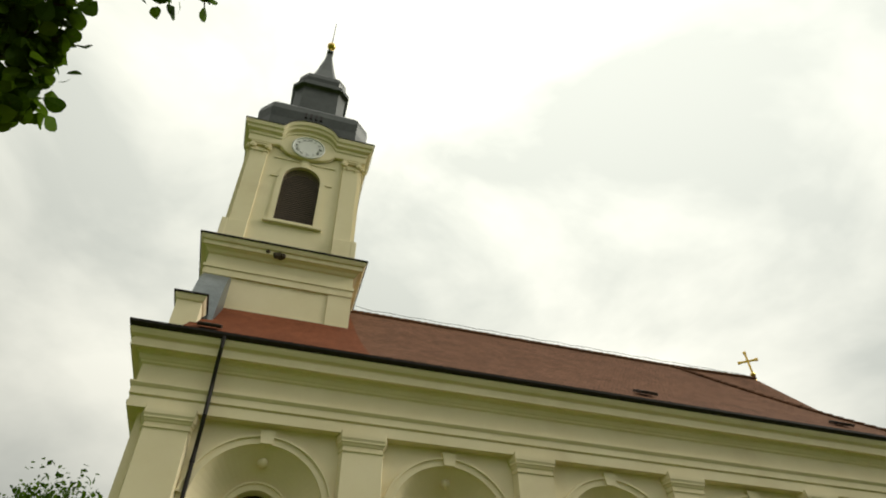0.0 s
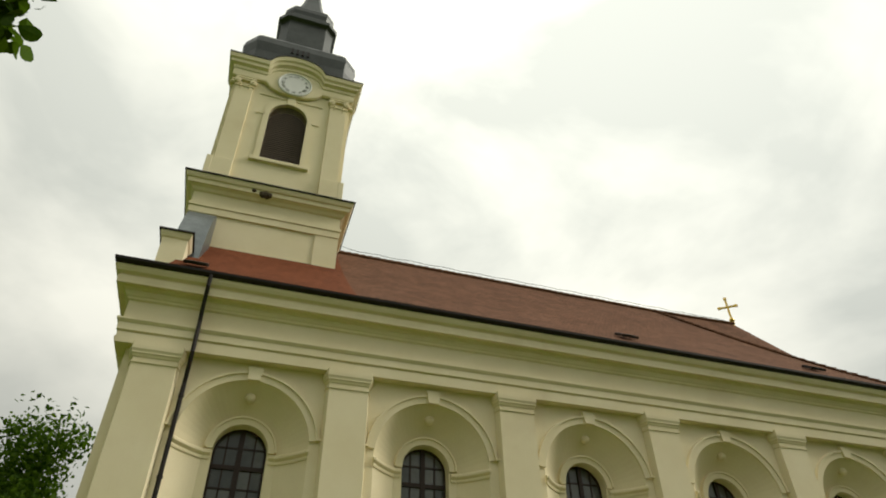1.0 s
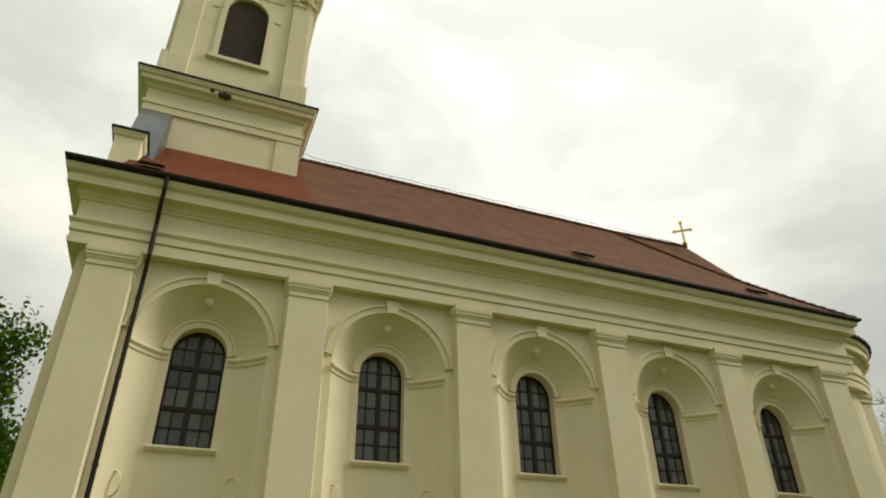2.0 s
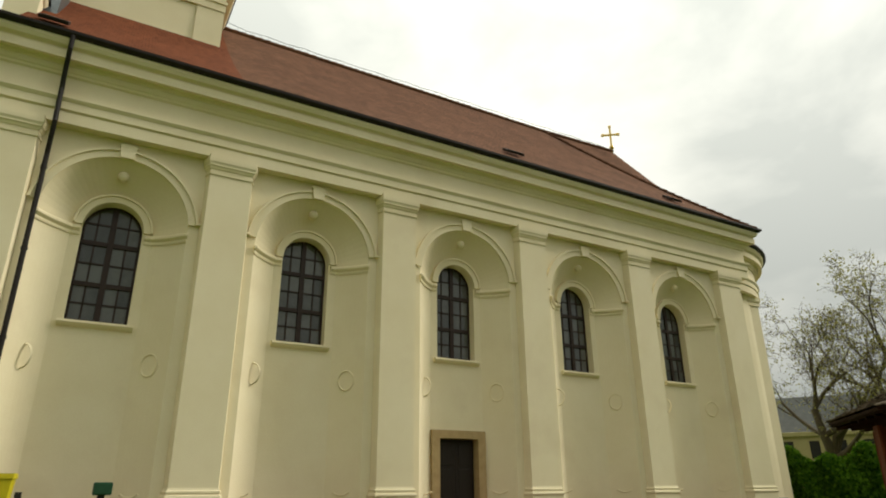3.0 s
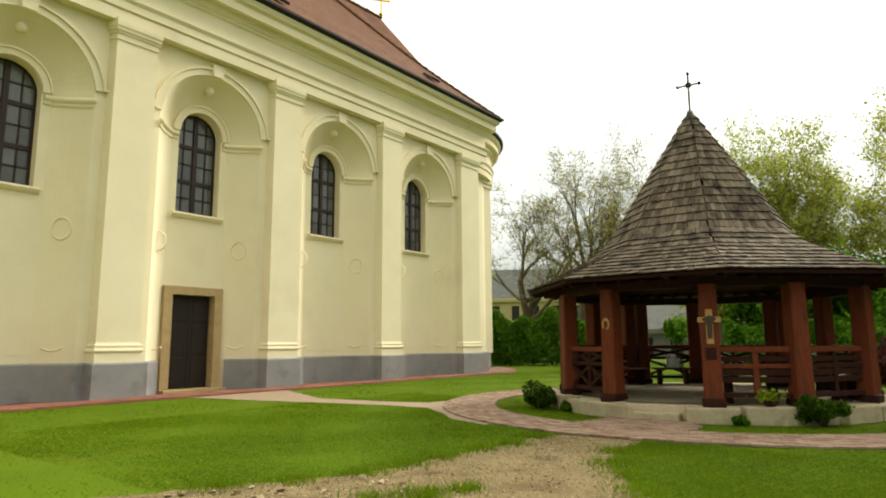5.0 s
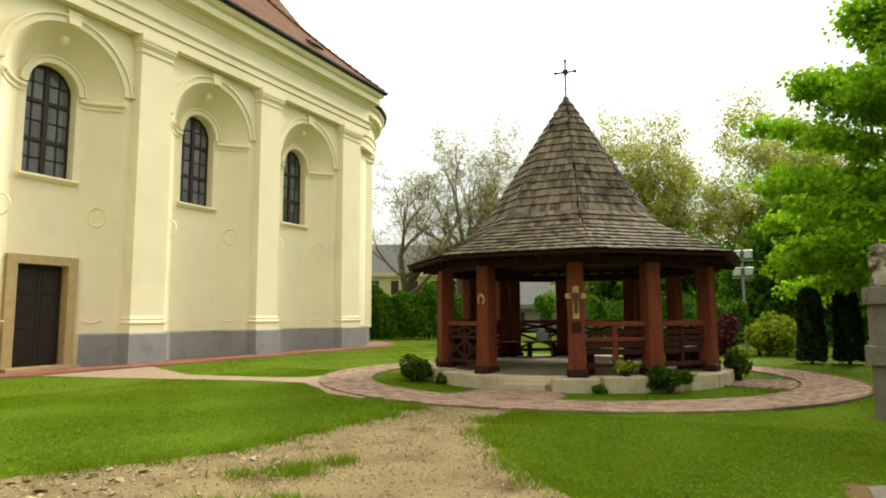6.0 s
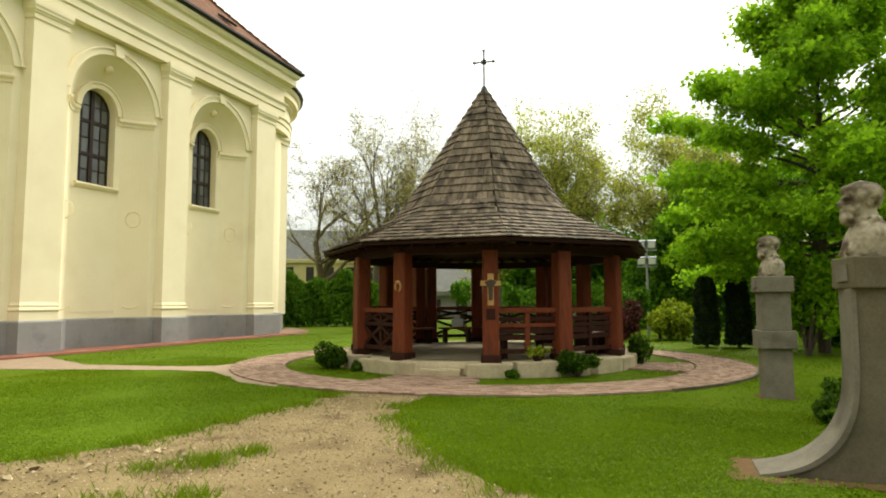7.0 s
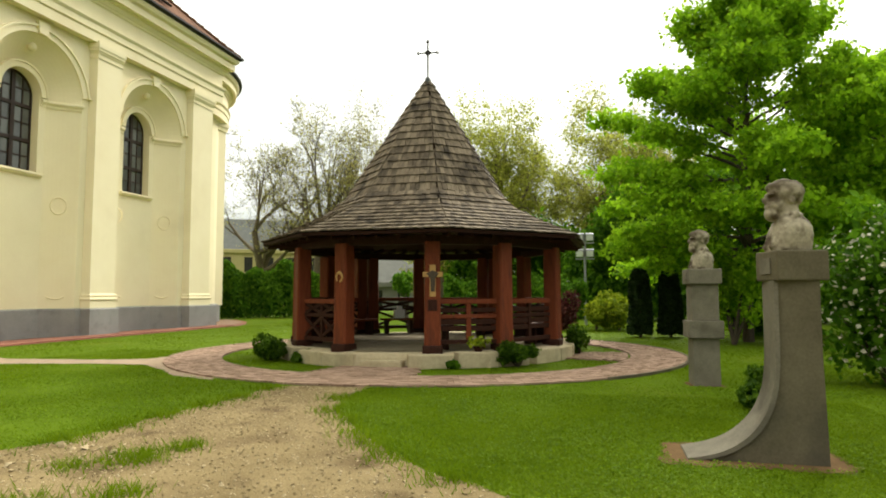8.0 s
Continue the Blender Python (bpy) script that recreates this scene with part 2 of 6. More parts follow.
def shared(name, ob, parent, m):
    """Another object on the same mesh."""
    o = new(name, ob.data)
    o.parent = parent
    o.matrix_basis = m
    return o


def box(bm, x0, x1, y0, y1, z0, z1, bevel=0.0, m=None):
    r = bmesh.ops.create_cube(bm, size=1)
    mat = Matrix.Translation(((x0 + x1) / 2, (y0 + y1) / 2, (z0 + z1) / 2)) @ Matrix.Diagonal((x1 - x0, y1 - y0, z1 - z0, 1))
    bmesh.ops.transform(bm, matrix=(m @ mat) if m else mat, verts=r["verts"])
    if bevel:
        edges = list({e for v in r["verts"] for e in v.link_edges})
        bmesh.ops.bevel(bm, geom=edges, offset=bevel, segments=2, affect="EDGES", profile=0.6)
    return bm


def boxed(*a, **k):
    return box(bmesh.new(), *a, **k)


def rod(bm, a, b, r0, r1=None, seg=10):
    a, b = Vector(a), Vector(b)
    r1 = r0 if r1 is None else r1
    q = (b - a).to_track_quat("Z", "Y").to_matrix().to_4x4()
    bmesh.ops.create_cone(bm, cap_ends=True, segments=seg, radius1=r0, radius2=r1, depth=(b - a).length,
                          matrix=Matrix.Translation((a + b) / 2) @ q)
    return bm


def grid(bm, rows, close=False, caps=False):
    """Quads between rows of points, each row as long as the next."""
    vs = [[bm.verts.new(p) for p in row] for row in rows]
    for a, b in zip(vs, vs[1:]):
        n = len(a)
        for i in range(n if close else n - 1):
            j = (i + 1) % n
            bm.faces.new((a[i], a[j], b[j], b[i]))
    if caps and close:
        bm.faces.new(vs[0][::-1])
        bm.faces.new(vs[-1])
    return bm


def sweep(bm, profile, path, ends=True):
    """profile: (outwards, z); path: plan points, with the outside on the right hand. Mitred at the corners."""
    rows = []
    for i, p in enumerate(path):
        p = Vector(p)
        d0 = (p - Vector(path[i - 1])).normalized() if i else None
        d1 = (Vector(path[i + 1]) - p).normalized() if i + 1 < len(path) else None
        d0, d1 = d0 or d1, d1 or d0
        n0, n1 = Vector((d0.y, -d0.x)), Vector((d1.y, -d1.x))
        n = (n0 + n1).normalized()
        n /= max(0.3, n.dot(n0))
        rows.append([(p.x + n.x * o, p.y + n.y * o, z) for o, z in profile])
    grid(bm, rows, close=True, caps=ends)
    return bm


def lathe_square(bm, profile, cx, cy, cut=0.0, sides=4):
    """Stacks square storeys with cut corners: profile of (half width, z)."""
    rows = []
    for h, z in profile:
        c = h * cut
        ring = [(h, -h + c), (h, h - c), (h - c, h), (-h + c, h), (-h, h - c), (-h, -h + c), (-h + c, -h), (h - c, -h)] if cut \
            else [(h, -h), (h, h), (-h, h), (-h, -h)]
        rows.append([(cx + x, cy + y, z) for x, y in ring])
    grid(bm, rows, close=True, caps=True)
    return bm


def lathe(bm, profile, cx, cy, seg=24, close_caps=True):
    rows = [[(cx + r * math.cos(2 * math.pi * k / seg), cy + r * math.sin(2 * math.pi * k / seg), z) for k in range(seg)] for r, z in profile]
    return grid(bm, rows, close=True, caps=close_caps)

# ---- church ----
W = 17.68            # plane of the south wall
DEEP = 0.74          # depth of the niches
SHAFT = W - 0.28     # face of the pilasters
BAY = 5.44
SILL = 5.54          # bottom of the windows
PIL = [-2.54 + BAY * i for i in range(6)]
NICHE = [0.18 + BAY * i for i in range(5)]
R_OUT, R_IN, R_WIN, SPRING = 1.79, 1.00, 0.74, 8.17
TOP = 10.5           # underside of the architrave
X0, X1 = -3.4, 26.0  # west and east ends of the nave
RIDGE_Y, RIDGE_Z, EAVE_Y, EAVE_Z = 24.7, 20.6, 16.77, 12.82
AX, AR = 27.0, 5.75  # centre and radius of the apse

church = thing("church", "cream plastered baroque church with a brown tiled roof and clock tower", "church")


def plan_s(s):
    """The concave splay of a niche: inwards, and deeper into the wall."""
    return R_OUT - (R_OUT - R_IN) * s, W + DEEP * s * (1.34 - 0.34 * s)


def arch_path(c, r, z0, seg=28):
    """Up one jamb, round the arch, down the other."""
    pts = [(c - r, z0), (c - r, max(z0, SILL))]
    pts += [(c - r * math.cos(math.pi * k / seg), SPRING + r * math.sin(math.pi * k / seg)) for k in range(seg + 1)]
    return pts + [(c + r, max(z0, SILL)), (c + r, z0)]


def bay_wall(c, x0, x1, door=False):
    """One bay of the wall with its splayed niche, window opening and, in one bay, the doorway."""
    bm = bmesh.new()
    front = arch_path(c, R_OUT, 0)
    n = len(front)
    top = [(x0, 0), (x0, SILL)] + [(x0 + (x1 - x0) * k / 28, TOP + 0.1) for k in range(29)] + [(x1, SILL), (x1, 0)]
    grid(bm, [[(x, W, z) for x, z in top], [(x, W, z) for x, z in front]])
    rows = []
    for k in range(9):
        r, y = plan_s(k / 8)
        rows.append([(x, y, z) for x, z in arch_path(c, r, 0)])
    inner = W + DEEP
    sill_z = SILL
    grid(bm, rows)
    grid(bm, [rows[-1][1:-1]] + [[(x, y, z) for x, z in arch_path(c, R_WIN, sill_z)[1:-1]] for y in (inner, inner + 0.42)])
    # below the window
    if door:
        for a, b, z0, z1 in ((-R_IN, -0.74, 0, 3.0), (0.74, R_IN, 0, 3.0), (-R_IN, R_IN, 3.0, sill_z)):
            grid(bm, [[(c + a, inner, z0), (c + b, inner, z0)], [(c + a, inner, z1), (c + b, inner, z1)]])
        for sx in (-0.74, 0.74):
            grid(bm, [[(c + sx, inner, 0), (c + sx, inner + 0.4, 0)], [(c + sx, inner, 3.0), (c + sx, inner + 0.4, 3.0)]])
        grid(bm, [[(c - 0.74, inner, 3.0), (c + 0.74, inner, 3.0)], [(c - 0.74, inner + 0.4, 3.0), (c + 0.74, inner + 0.4, 3.0)]])
    else:
        grid(bm, [[(c - R_IN, inner, 0), (c + R_IN, inner, 0)], [(c - R_IN, inner, sill_z), (c + R_IN, inner, sill_z)]])
    # flat bottom of the window opening
    grid(bm, [[(c - R_WIN, inner, sill_z), (c + R_WIN, inner, sill_z)], [(c - R_WIN, inner + 0.42, sill_z), (c + R_WIN, inner + 0.42, sill_z)]])
    bmesh.ops.remove_doubles(bm, verts=bm.verts, dist=0.001)
    return bm


for i, c in enumerate(NICHE):
    part("wall", bay_wall(c, PIL[i], PIL[i + 1], door=(i == 2)), PLASTER, church)
# ends of the south wall, the other walls and the core that closes the building
bm = bmesh.new()
grid(bm, [[(X0, W, 0), (PIL[0], W, 0)], [(X0, W, TOP + 0.1), (PIL[0], W, TOP + 0.1)]])
part("wall", bm, PLASTER, church)
bm = bmesh.new()
grid(bm, [[(PIL[5], W, 0), (X1, W, 0)], [(PIL[5], W, TOP + 0.1), (X1, W, TOP + 0.1)]])
part("wall", bm, PLASTER, church)
NORTH = 2 * RIDGE_Y - W
arc = [(AX + AR * math.sin(a), RIDGE_Y - AR * math.cos(a)) for a in (math.pi * k / 24 for k in range(25))]
outline = [(X1, W), (X1, RIDGE_Y - AR)] + arc + [(X1, RIDGE_Y + AR), (X1, NORTH), (X0, NORTH), (X0, W)]
bm = bmesh.new()
grid(bm, [[(x, y, 0) for x, y in outline], [(x, y, 12.4) for x, y in outline]])
part("wall", bm, PLASTER, church)
# added near-black box and lid stand in for the unlit, unseen interior
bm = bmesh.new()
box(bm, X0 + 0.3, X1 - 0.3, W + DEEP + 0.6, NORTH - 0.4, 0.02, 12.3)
part("dark_interior_core", bm, DOOR_WOOD, church)
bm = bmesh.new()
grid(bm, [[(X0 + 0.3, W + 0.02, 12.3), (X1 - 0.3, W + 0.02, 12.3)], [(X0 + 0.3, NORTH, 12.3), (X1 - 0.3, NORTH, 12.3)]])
part("dark_interior_lid", bm, DOOR_WOOD, church)


def pilaster(c, half=0.59, wing=0.07):
    """A pilaster with splayed sides on its moulded base, under its capital."""
    e = new("pilaster")
    e.parent = church

    def plan(o=0.0, extra=0.0):
        return [(c - half - wing - o, W + 0.03), (c - half - wing - o, W - 0.02 - o * 0.3), (c - half - o * 0.7, SHAFT - o),
                (c + half + o * 0.7, SHAFT - o), (c + half + wing + o, W - 0.02 - o * 0.3), (c + half + wing + o, W + 0.03)]

    def stack(steps):
        b = bmesh.new()
        grid(b, [[(x, y, z) for x, y in plan(o)] for o, z in steps], close=True, caps=True)
        return b
    part("shaft", stack([(0, 0.9), (0, 10.05)]), PLASTER, e)
    part("capital", stack([(0.0, 9.93), (0.03, 9.94), (0.035, 9.98), (0.005, 9.99), (0.005, 10.10), (0.03, 10.12), (0.05, 10.17), (0.085, 10.21),
                           (0.085, 10.25), (0.115, 10.32), (0.12, 10.42), (0.10, 10.43), (0.10, TOP + 0.05)]), PLASTER, e)
    part("base", stack([(0.05, 0.95), (0.05, 1.24), (0.07, 1.25), (0.085, 1.29), (0.07, 1.34), (0.04, 1.35), (0.04, 1.38), (0.05, 1.40), (0.05, 1.44),
                        (0.015, 1.46), (0.0, 1.52)]), PLASTER, e)
    return e


for i, c in enumerate(PIL):
    pilaster(c + 0.02 if i < 5 else c + 0.22, half=0.59 if i < 5 else 0.72)

# grey plinth, following the plan of the wall
for i, c in enumerate(NICHE):
    pts = [(PIL[i], SHAFT - 0.04), (PIL[i] + 0.64, SHAFT - 0.04), (PIL[i] + 0.71, W), (c - R_OUT, W)]
    pts += [(c - plan_s(k / 5)[0], plan_s(k / 5)[1]) for k in range(1, 6)]
    right = [(c + plan_s(k / 5)[0], plan_s(k / 5)[1]) for k in range(5, 0, -1)] + [(c + R_OUT, W), (PIL[i + 1] - 0.67 + (0.0 if i < 4 else 0.06), W)]
    right += [(PIL[i + 1] - 0.60 + (0.0 if i < 4 else 0.06), SHAFT - 0.04), (PIL[i + 1], SHAFT - 0.04)]
    prof = [(-0.04, 0.0), (0.09, 0.0), (0.085, 0.93), (0.06, 0.97), (-0.04, 0.985)]
    if i == 2:
        part("plinth", sweep(bmesh.new(), prof, pts[:-1]), PLINTH, church)
        b = sweep(bmesh.new(), prof, right[1:])
    else:
        b = sweep(bmesh.new(), prof, pts + right)
    part("plinth", b, PLINTH, church)
b = sweep(bmesh.new(), prof, [(PIL[5], SHAFT - 0.04), (X1 - 0.02, SHAFT - 0.04), (X1 + 0.0, W), (X1, RIDGE_Y - AR)] + arc)
part("plinth", b, PLINTH, church)
b = sweep(bmesh.new(), prof, [(X0, NORTH), (X0, SHAFT - 0.04), (PIL[0], SHAFT - 0.04)])
part("plinth", b, PLINTH, church)


def niche_trim(c, i):
    """Archivolt with keystone, the curved imposts, the boss, and the faint medallions on the splay."""
    def ring(r0, r1, y0, y1, a0, a1, seg=28):
        b = bmesh.new()
        rows = []
        for k in range(seg + 1):
            a = a0 + (a1 - a0) * k / seg
            ca, sa = math.cos(a), math.sin(a)
            rows.append([(c + r * ca, y, SPRING + r * sa) for r, y in ((r0, y1), (r0, y0), (r1 - 0.02, y0), (r1, y1))])
        return grid(b, rows, close=True, caps=True)
    part("archivolt", ring(R_OUT - 0.005, 2.02, W - 0.06, W + 0.02, 0.10, math.pi - 0.10), PLASTER, church)
    part("archivolt_fillet", ring(1.985, 2.075, W - 0.115, W + 0.02, 0.12, math.pi - 0.12), PLASTER, church)
    for s in (-1, 1):
        part("archivolt_foot", boxed(c + s * 2.06 - 0.10, c + s * 2.06 + 0.10, W - 0.13, W + 0.02, SPRING + 0.20, SPRING + 0.26, bevel=0.012), PLASTER, church)
    b = bmesh.new()
    grid(b, [[(c - 0.17, y, 9.94), (c + 0.17, y, 9.94), (c + 0.22, y, 10.34), (c - 0.22, y, 10.34)] for y in (W - 0.15, W + 0.02)], close=True, caps=True)
    part("keystone", b, PLASTER, church)
    yi = W + DEEP
    part("inner_archivolt", ring(R_WIN + 0.005, 0.95, yi - 0.09, yi + 0.02, -0.02, math.pi + 0.02, 24), PLASTER, church)
    part("inner_fillet", ring(0.92, 0.995, yi - 0.14, yi + 0.02, 0.0, math.pi, 24), PLASTER, church)
    for s in (-1, 1):
        path = [(c + s * plan_s(k / 10)[0], plan_s(k / 10)[1]) for k in range(0, 11)]
        path = [(c + s * (R_OUT + 0.01), W)] + path
        path += [(c + s * (R_WIN + 0.05), yi)]
        if s > 0:
            path = path[::-1]
        prof = [(-0.02, 7.85), (0.03, 7.85), (0.045, 7.89), (0.045, 7.94), (0.08, 7.97), (0.12, 8.01), (0.12, 8.07), (0.09, 8.10), (-0.02, 8.11)]
        part("impost", sweep(bmesh.new(), prof, path), PLASTER, church)
        r, y = plan_s(0.5)
        r2, y2 = plan_s(0.6)
        ang = math.degrees(math.atan2(y2 - y, (r - r2)))
        m = pose(c + s * r, y - 0.0, 4.50, 90, 0, -s * -ang if s < 0 else -ang)
        b = bmesh.new()
        rows = []
        for k in range(24):
            a = 2 * math.pi * k / 24
            rows.append([m @ Vector(((0.24 + dr) * math.cos(a), (0.29 + dr) * math.sin(a), dz)) for dr, dz in ((-0.024, 0.0), (0, 0.038), (0.024, 0.0), (0, -0.02))])
        rows.append(rows[0])
        grid(b, rows, close=True)
        bmesh.ops.remove_doubles(b, verts=b.verts, dist=0.0005)
        part("medallion", b, PLASTER, church)
        # hanging scroll low on the splay
        m = m @ Matrix.Translation((0, -3.2, 0))
        b = bmesh.new()
        rows = []
        for k in range(15):
            u = -1 + 2 * k / 14
            px, pz = 0.27 * u, 0.11 * abs(u) ** 2.2 - (0.05 if abs(u) > 0.86 else 0.0)
            rows.append([m @ Vector((px, pz + dr, dz)) for dr, dz in ((-0.022, 0.0), (0, 0.034), (0.022, 0.0), (0, -0.02))])
        part("scroll_relief", grid(b, rows, close=True, caps=True), PLASTER, church)
    r, y = plan_s(0.42)
    b = bmesh.new()
    bmesh.ops.create_uvsphere(b, u_segments=14, v_segments=10, radius=0.15, matrix=Matrix.Translation((c, y - 0.02, SPRING + r - 0.05)))
    part("boss", b, PLASTER, church, smooth=True)
    # the raised panel lines low on the pier beside each niche
    b = bmesh.new()
    box(b, c - R_IN + 0.18, c + R_IN - 0.1, yi - 0.012, yi + 0.01, 1.20, 1.235)
    if i != 2:
        part("panel_moulding", b, PLASTER, church)
    else:
        b.free()


for i, c in enumerate(NICHE):
    niche_trim(c, i)


def window(c):
    """Arched wooden window: four lights wide, three stages of two rows, under a round head."""
    e = new("window")
    e.parent = church
    y0, y1 = W + DEEP + 0.30, W + DEEP + 0.37
    z0, z1, r = SILL + 0.02, SPRING, R_WIN
    b = bmesh.new()
    rows = []
    for x, z in [(c - r, z0)] + arch_path(c, r, z0)[2:-2] + [(c + r, z0)]:
        dx, dz = (c - x, max(0.0, SPRING - z) * 0) if z <= SPRING else (c - x, SPRING - z)
        L = math.hypot(dx, dz)
        ux, uz = dx / L, dz / L
        rows.append([(x + ux * o, y, z + uz * o) for o, y in ((0, y0), (0.065, y0), (0.065, y1), (0, y1))])
    grid(b, rows, close=True, caps=True)
    part("frame", b, WOOD_DARK, e)

    def head(x):
        return SPRING + math.sqrt(max(0.0, r * r - (x - c) ** 2))
    part("mullion", boxed(c - 0.075, c + 0.075, y0 - 0.03, y1, z0, head(c) - 0.02, bevel=0.012), WOOD_DARK, e)
    stages = [z0, z0 + 1.06, z0 + 2.22, SPRING + 0.62]
    for z in (stages[0] + 0.03, stages[1], stages[2]):
        part("transom", boxed(c - r + 0.02, c + r - 0.02, y0 - 0.02, y1, z - 0.065, z + 0.065, bevel=0.01), WOOD_DARK, e)
    for k in range(2):
        z = (stages[k] + stages[k + 1]) / 2
        part("glazing_bar", boxed(c - r + 0.03, c + r - 0.03, y0 + 0.01, y1 - 0.01, z - 0.024, z + 0.024), WOOD_DARK, e)
    z = stages[2] + 0.56
    part("glazing_bar", boxed(c - r + 0.03, c + r - 0.03, y0 + 0.01, y1 - 0.01, z - 0.024, z + 0.024), WOOD_DARK, e)
    for sx in (-0.39, 0.39):
        part("glazing_bar", boxed(c + sx - 0.024, c + sx + 0.024, y0 + 0.01, y1 - 0.01, z0, head(c + sx) - 0.01), WOOD_DARK, e)
    zs = [z0 + 0.05, (stages[0] + stages[1]) / 2, stages[1], (stages[1] + stages[2]) / 2, stages[2], stages[2] + 0.56, 9.0]
    for a, bx in ((-0.7, -0.39), (-0.39, 0.0), (0.0, 0.39), (0.39, 0.7)):
        for za, zb in zip(zs, zs[1:]):
            pts = []
            for k in range(5):
                x = c + a + (bx - a) * k / 4
                pts.append((x, min(zb, head(x) - 0.02)))
            if max(p[1] for p in pts) < za + 0.05:
                continue
            bp = bmesh.new()
            low = [(p[0], za) for p in pts]
            tilt = random.uniform(-0.004, 0.004)
            grid(bp, [[(x, y0 + 0.035 + tilt * (k % 2), z) for k, (x, z) in enumerate(low)], [(x, y0 + 0.035 - tilt, max(z, za + 0.01)) for x, z in pts]])
            part("pane", bp, GLASS, e)
    b = bmesh.new()
    yi = W + DEEP
    grid(b, [[(c - 0.88, y, z), (c + 0.88, y, z)] for y, z in ((yi + 0.30, SILL + 0.02), (yi - 0.13, SILL), (yi - 0.15, SILL - 0.06), (yi - 0.10, SILL - 0.12), (yi - 0.04, SILL - 0.16), (yi + 0.02, SILL - 0.17))])
    bmesh.ops.remove_doubles(b, verts=b.verts, dist=0.001)
    for sx in (-1, 1):
        vs = [b.verts.new((c + 0.88 * sx, y, z)) for y, z in ((yi + 0.02, SILL), (yi - 0.13, SILL), (yi - 0.15, SILL - 0.06), (yi - 0.10, SILL - 0.12), (yi - 0.04, SILL - 0.16), (yi + 0.02, SILL - 0.17))]
        b.faces.new(vs)
    part("sill", b, PLASTER, e)
    return e


for c in NICHE:
    window(c)

# side door with its stone surround and step
DC, DI = NICHE[2], W + DEEP
door = new("door")
door.parent = church
for k in range(2):
    part("leaf", boxed(DC - 0.70 + 0.70 * k, DC + 0.0 + 0.70 * k - 0.008, DI + 0.16, DI + 0.23, 0.11, 2.96, bevel=0.01), DOOR_WOOD, door)
    for z0, z1 in ((0.25, 1.05), (1.15, 2.05), (2.15, 2.85)):
        part("panel", boxed(DC - 0.58 + 0.70 * k, DC - 0.12 + 0.70 * k, DI + 0.145, DI + 0.17, z0, z1, bevel=0.02), DOOR_WOOD, door)
part("handle", rod(rod(bmesh.new(), (DC + 0.07, DI + 0.155, 1.12), (DC + 0.07, DI + 0.09, 1.12), 0.012), (DC + 0.07, DI + 0.095, 1.12), (DC + 0.19, DI + 0.095, 1.12), 0.011), IRON, door, "black iron handle")
b = bmesh.new()
grid(b, [[(DC - 1.0, y, 0.02), (DC - 1.0, y, 3.22), (DC + 1.0, y, 3.22), (DC + 1.0, y, 0.02), (DC + 0.72, y, 0.02), (DC + 0.72, y, 2.97), (DC - 0.72, y, 2.97), (DC - 0.72, y, 0.02)]
         for y in (DI - 0.13, DI + 0.2)], close=True)
f = [v for v in b.verts if abs(v.co.y - (DI - 0.13)) < 1e-4]
b.faces.new((f[0], f[1], f[6], f[7])), b.faces.new((f[1], f[2], f[5], f[6])), b.faces.new((f[2], f[3], f[4], f[5]))
part("door_surround", b, STONE, door, "tan sandstone surround")
part("step", boxed(DC - 1.05, DC + 1.05, W + 0.28, DI + 0.3, 0.0, 0.10, bevel=0.015), STONE, door)

# entablature all round
ENT = [(-0.05, TOP - 0.02), (0.31, TOP - 0.02), (0.31, 10.80), (0.28, 10.82), (0.35, 10.86), (0.35, 11.08), (0.37, 11.10), (0.42, 11.17), (0.42, 11.22), (0.29, 11.25), (0.28, 11.84),
       (0.34, 11.88), (0.35, 11.93), (0.40, 11.97), (0.44, 12.05), (0.44, 12.09), (0.50, 12.13), (0.53, 12.19), (0.70, 12.17), (0.71, 12.40), (0.66, 12.42),
       (0.68, 12.46), (0.78, 12.52), (0.84, 12.62), (0.85, 12.70), (-0.05, 12.74)]
ROUND = [(X0, NORTH), (X0, W), (X1, W), (X1, RIDGE_Y - AR)] + arc
part("cornice", sweep(bmesh.new(), ENT, ROUND), PLASTER, church)
GUT = [(0.79, 12.70), (0.93, 12.72), (0.99, 12.78), (1.0, 12.86), (0.97, 12.86), (0.93, 12.80), (0.79, 12.78)]
part("gutter", sweep(bmesh.new(), GUT, [(X0 + 0.1, W + 3.5), (X0 + 0.1, W)] + ROUND[2:]), GUTTER, church, "black metal gutter")
# corner pilaster of the west front, seen edge on
b = bmesh.new()
grid(b, [[(X0 - 0.10, W + 0.5, z), (X0 - 0.10, W + 1.6, z), (X0 + 0.1, W + 1.6, z), (X0 + 0.1, W + 0.5, z)] for z in (0.9, 10.1)], close=True, caps=True)
lathe_square(b, [(0.30, 9.95), (0.34, 10.0), (0.34, 10.12), (0.42, 10.3), (0.52, 10.5), (0.55, 10.7), (0.68, 10.9), (0.70, 11.02)], X0 + 0.2, W + 1.1)
part("pilaster", b, PLASTER, church)
# capital on the apse
a = 0.42
b = bmesh.new()
lathe_square(b, [(0.5, 0.9), (0.5, 10.0), (0.56, 10.05), (0.56, 10.2), (0.62, 10.3), (0.62, 10.5)], AX + AR * math.sin(a) - 0.25, RIDGE_Y - AR * math.cos(a) + 0.35)
part("pilaster", b, PLASTER, church)

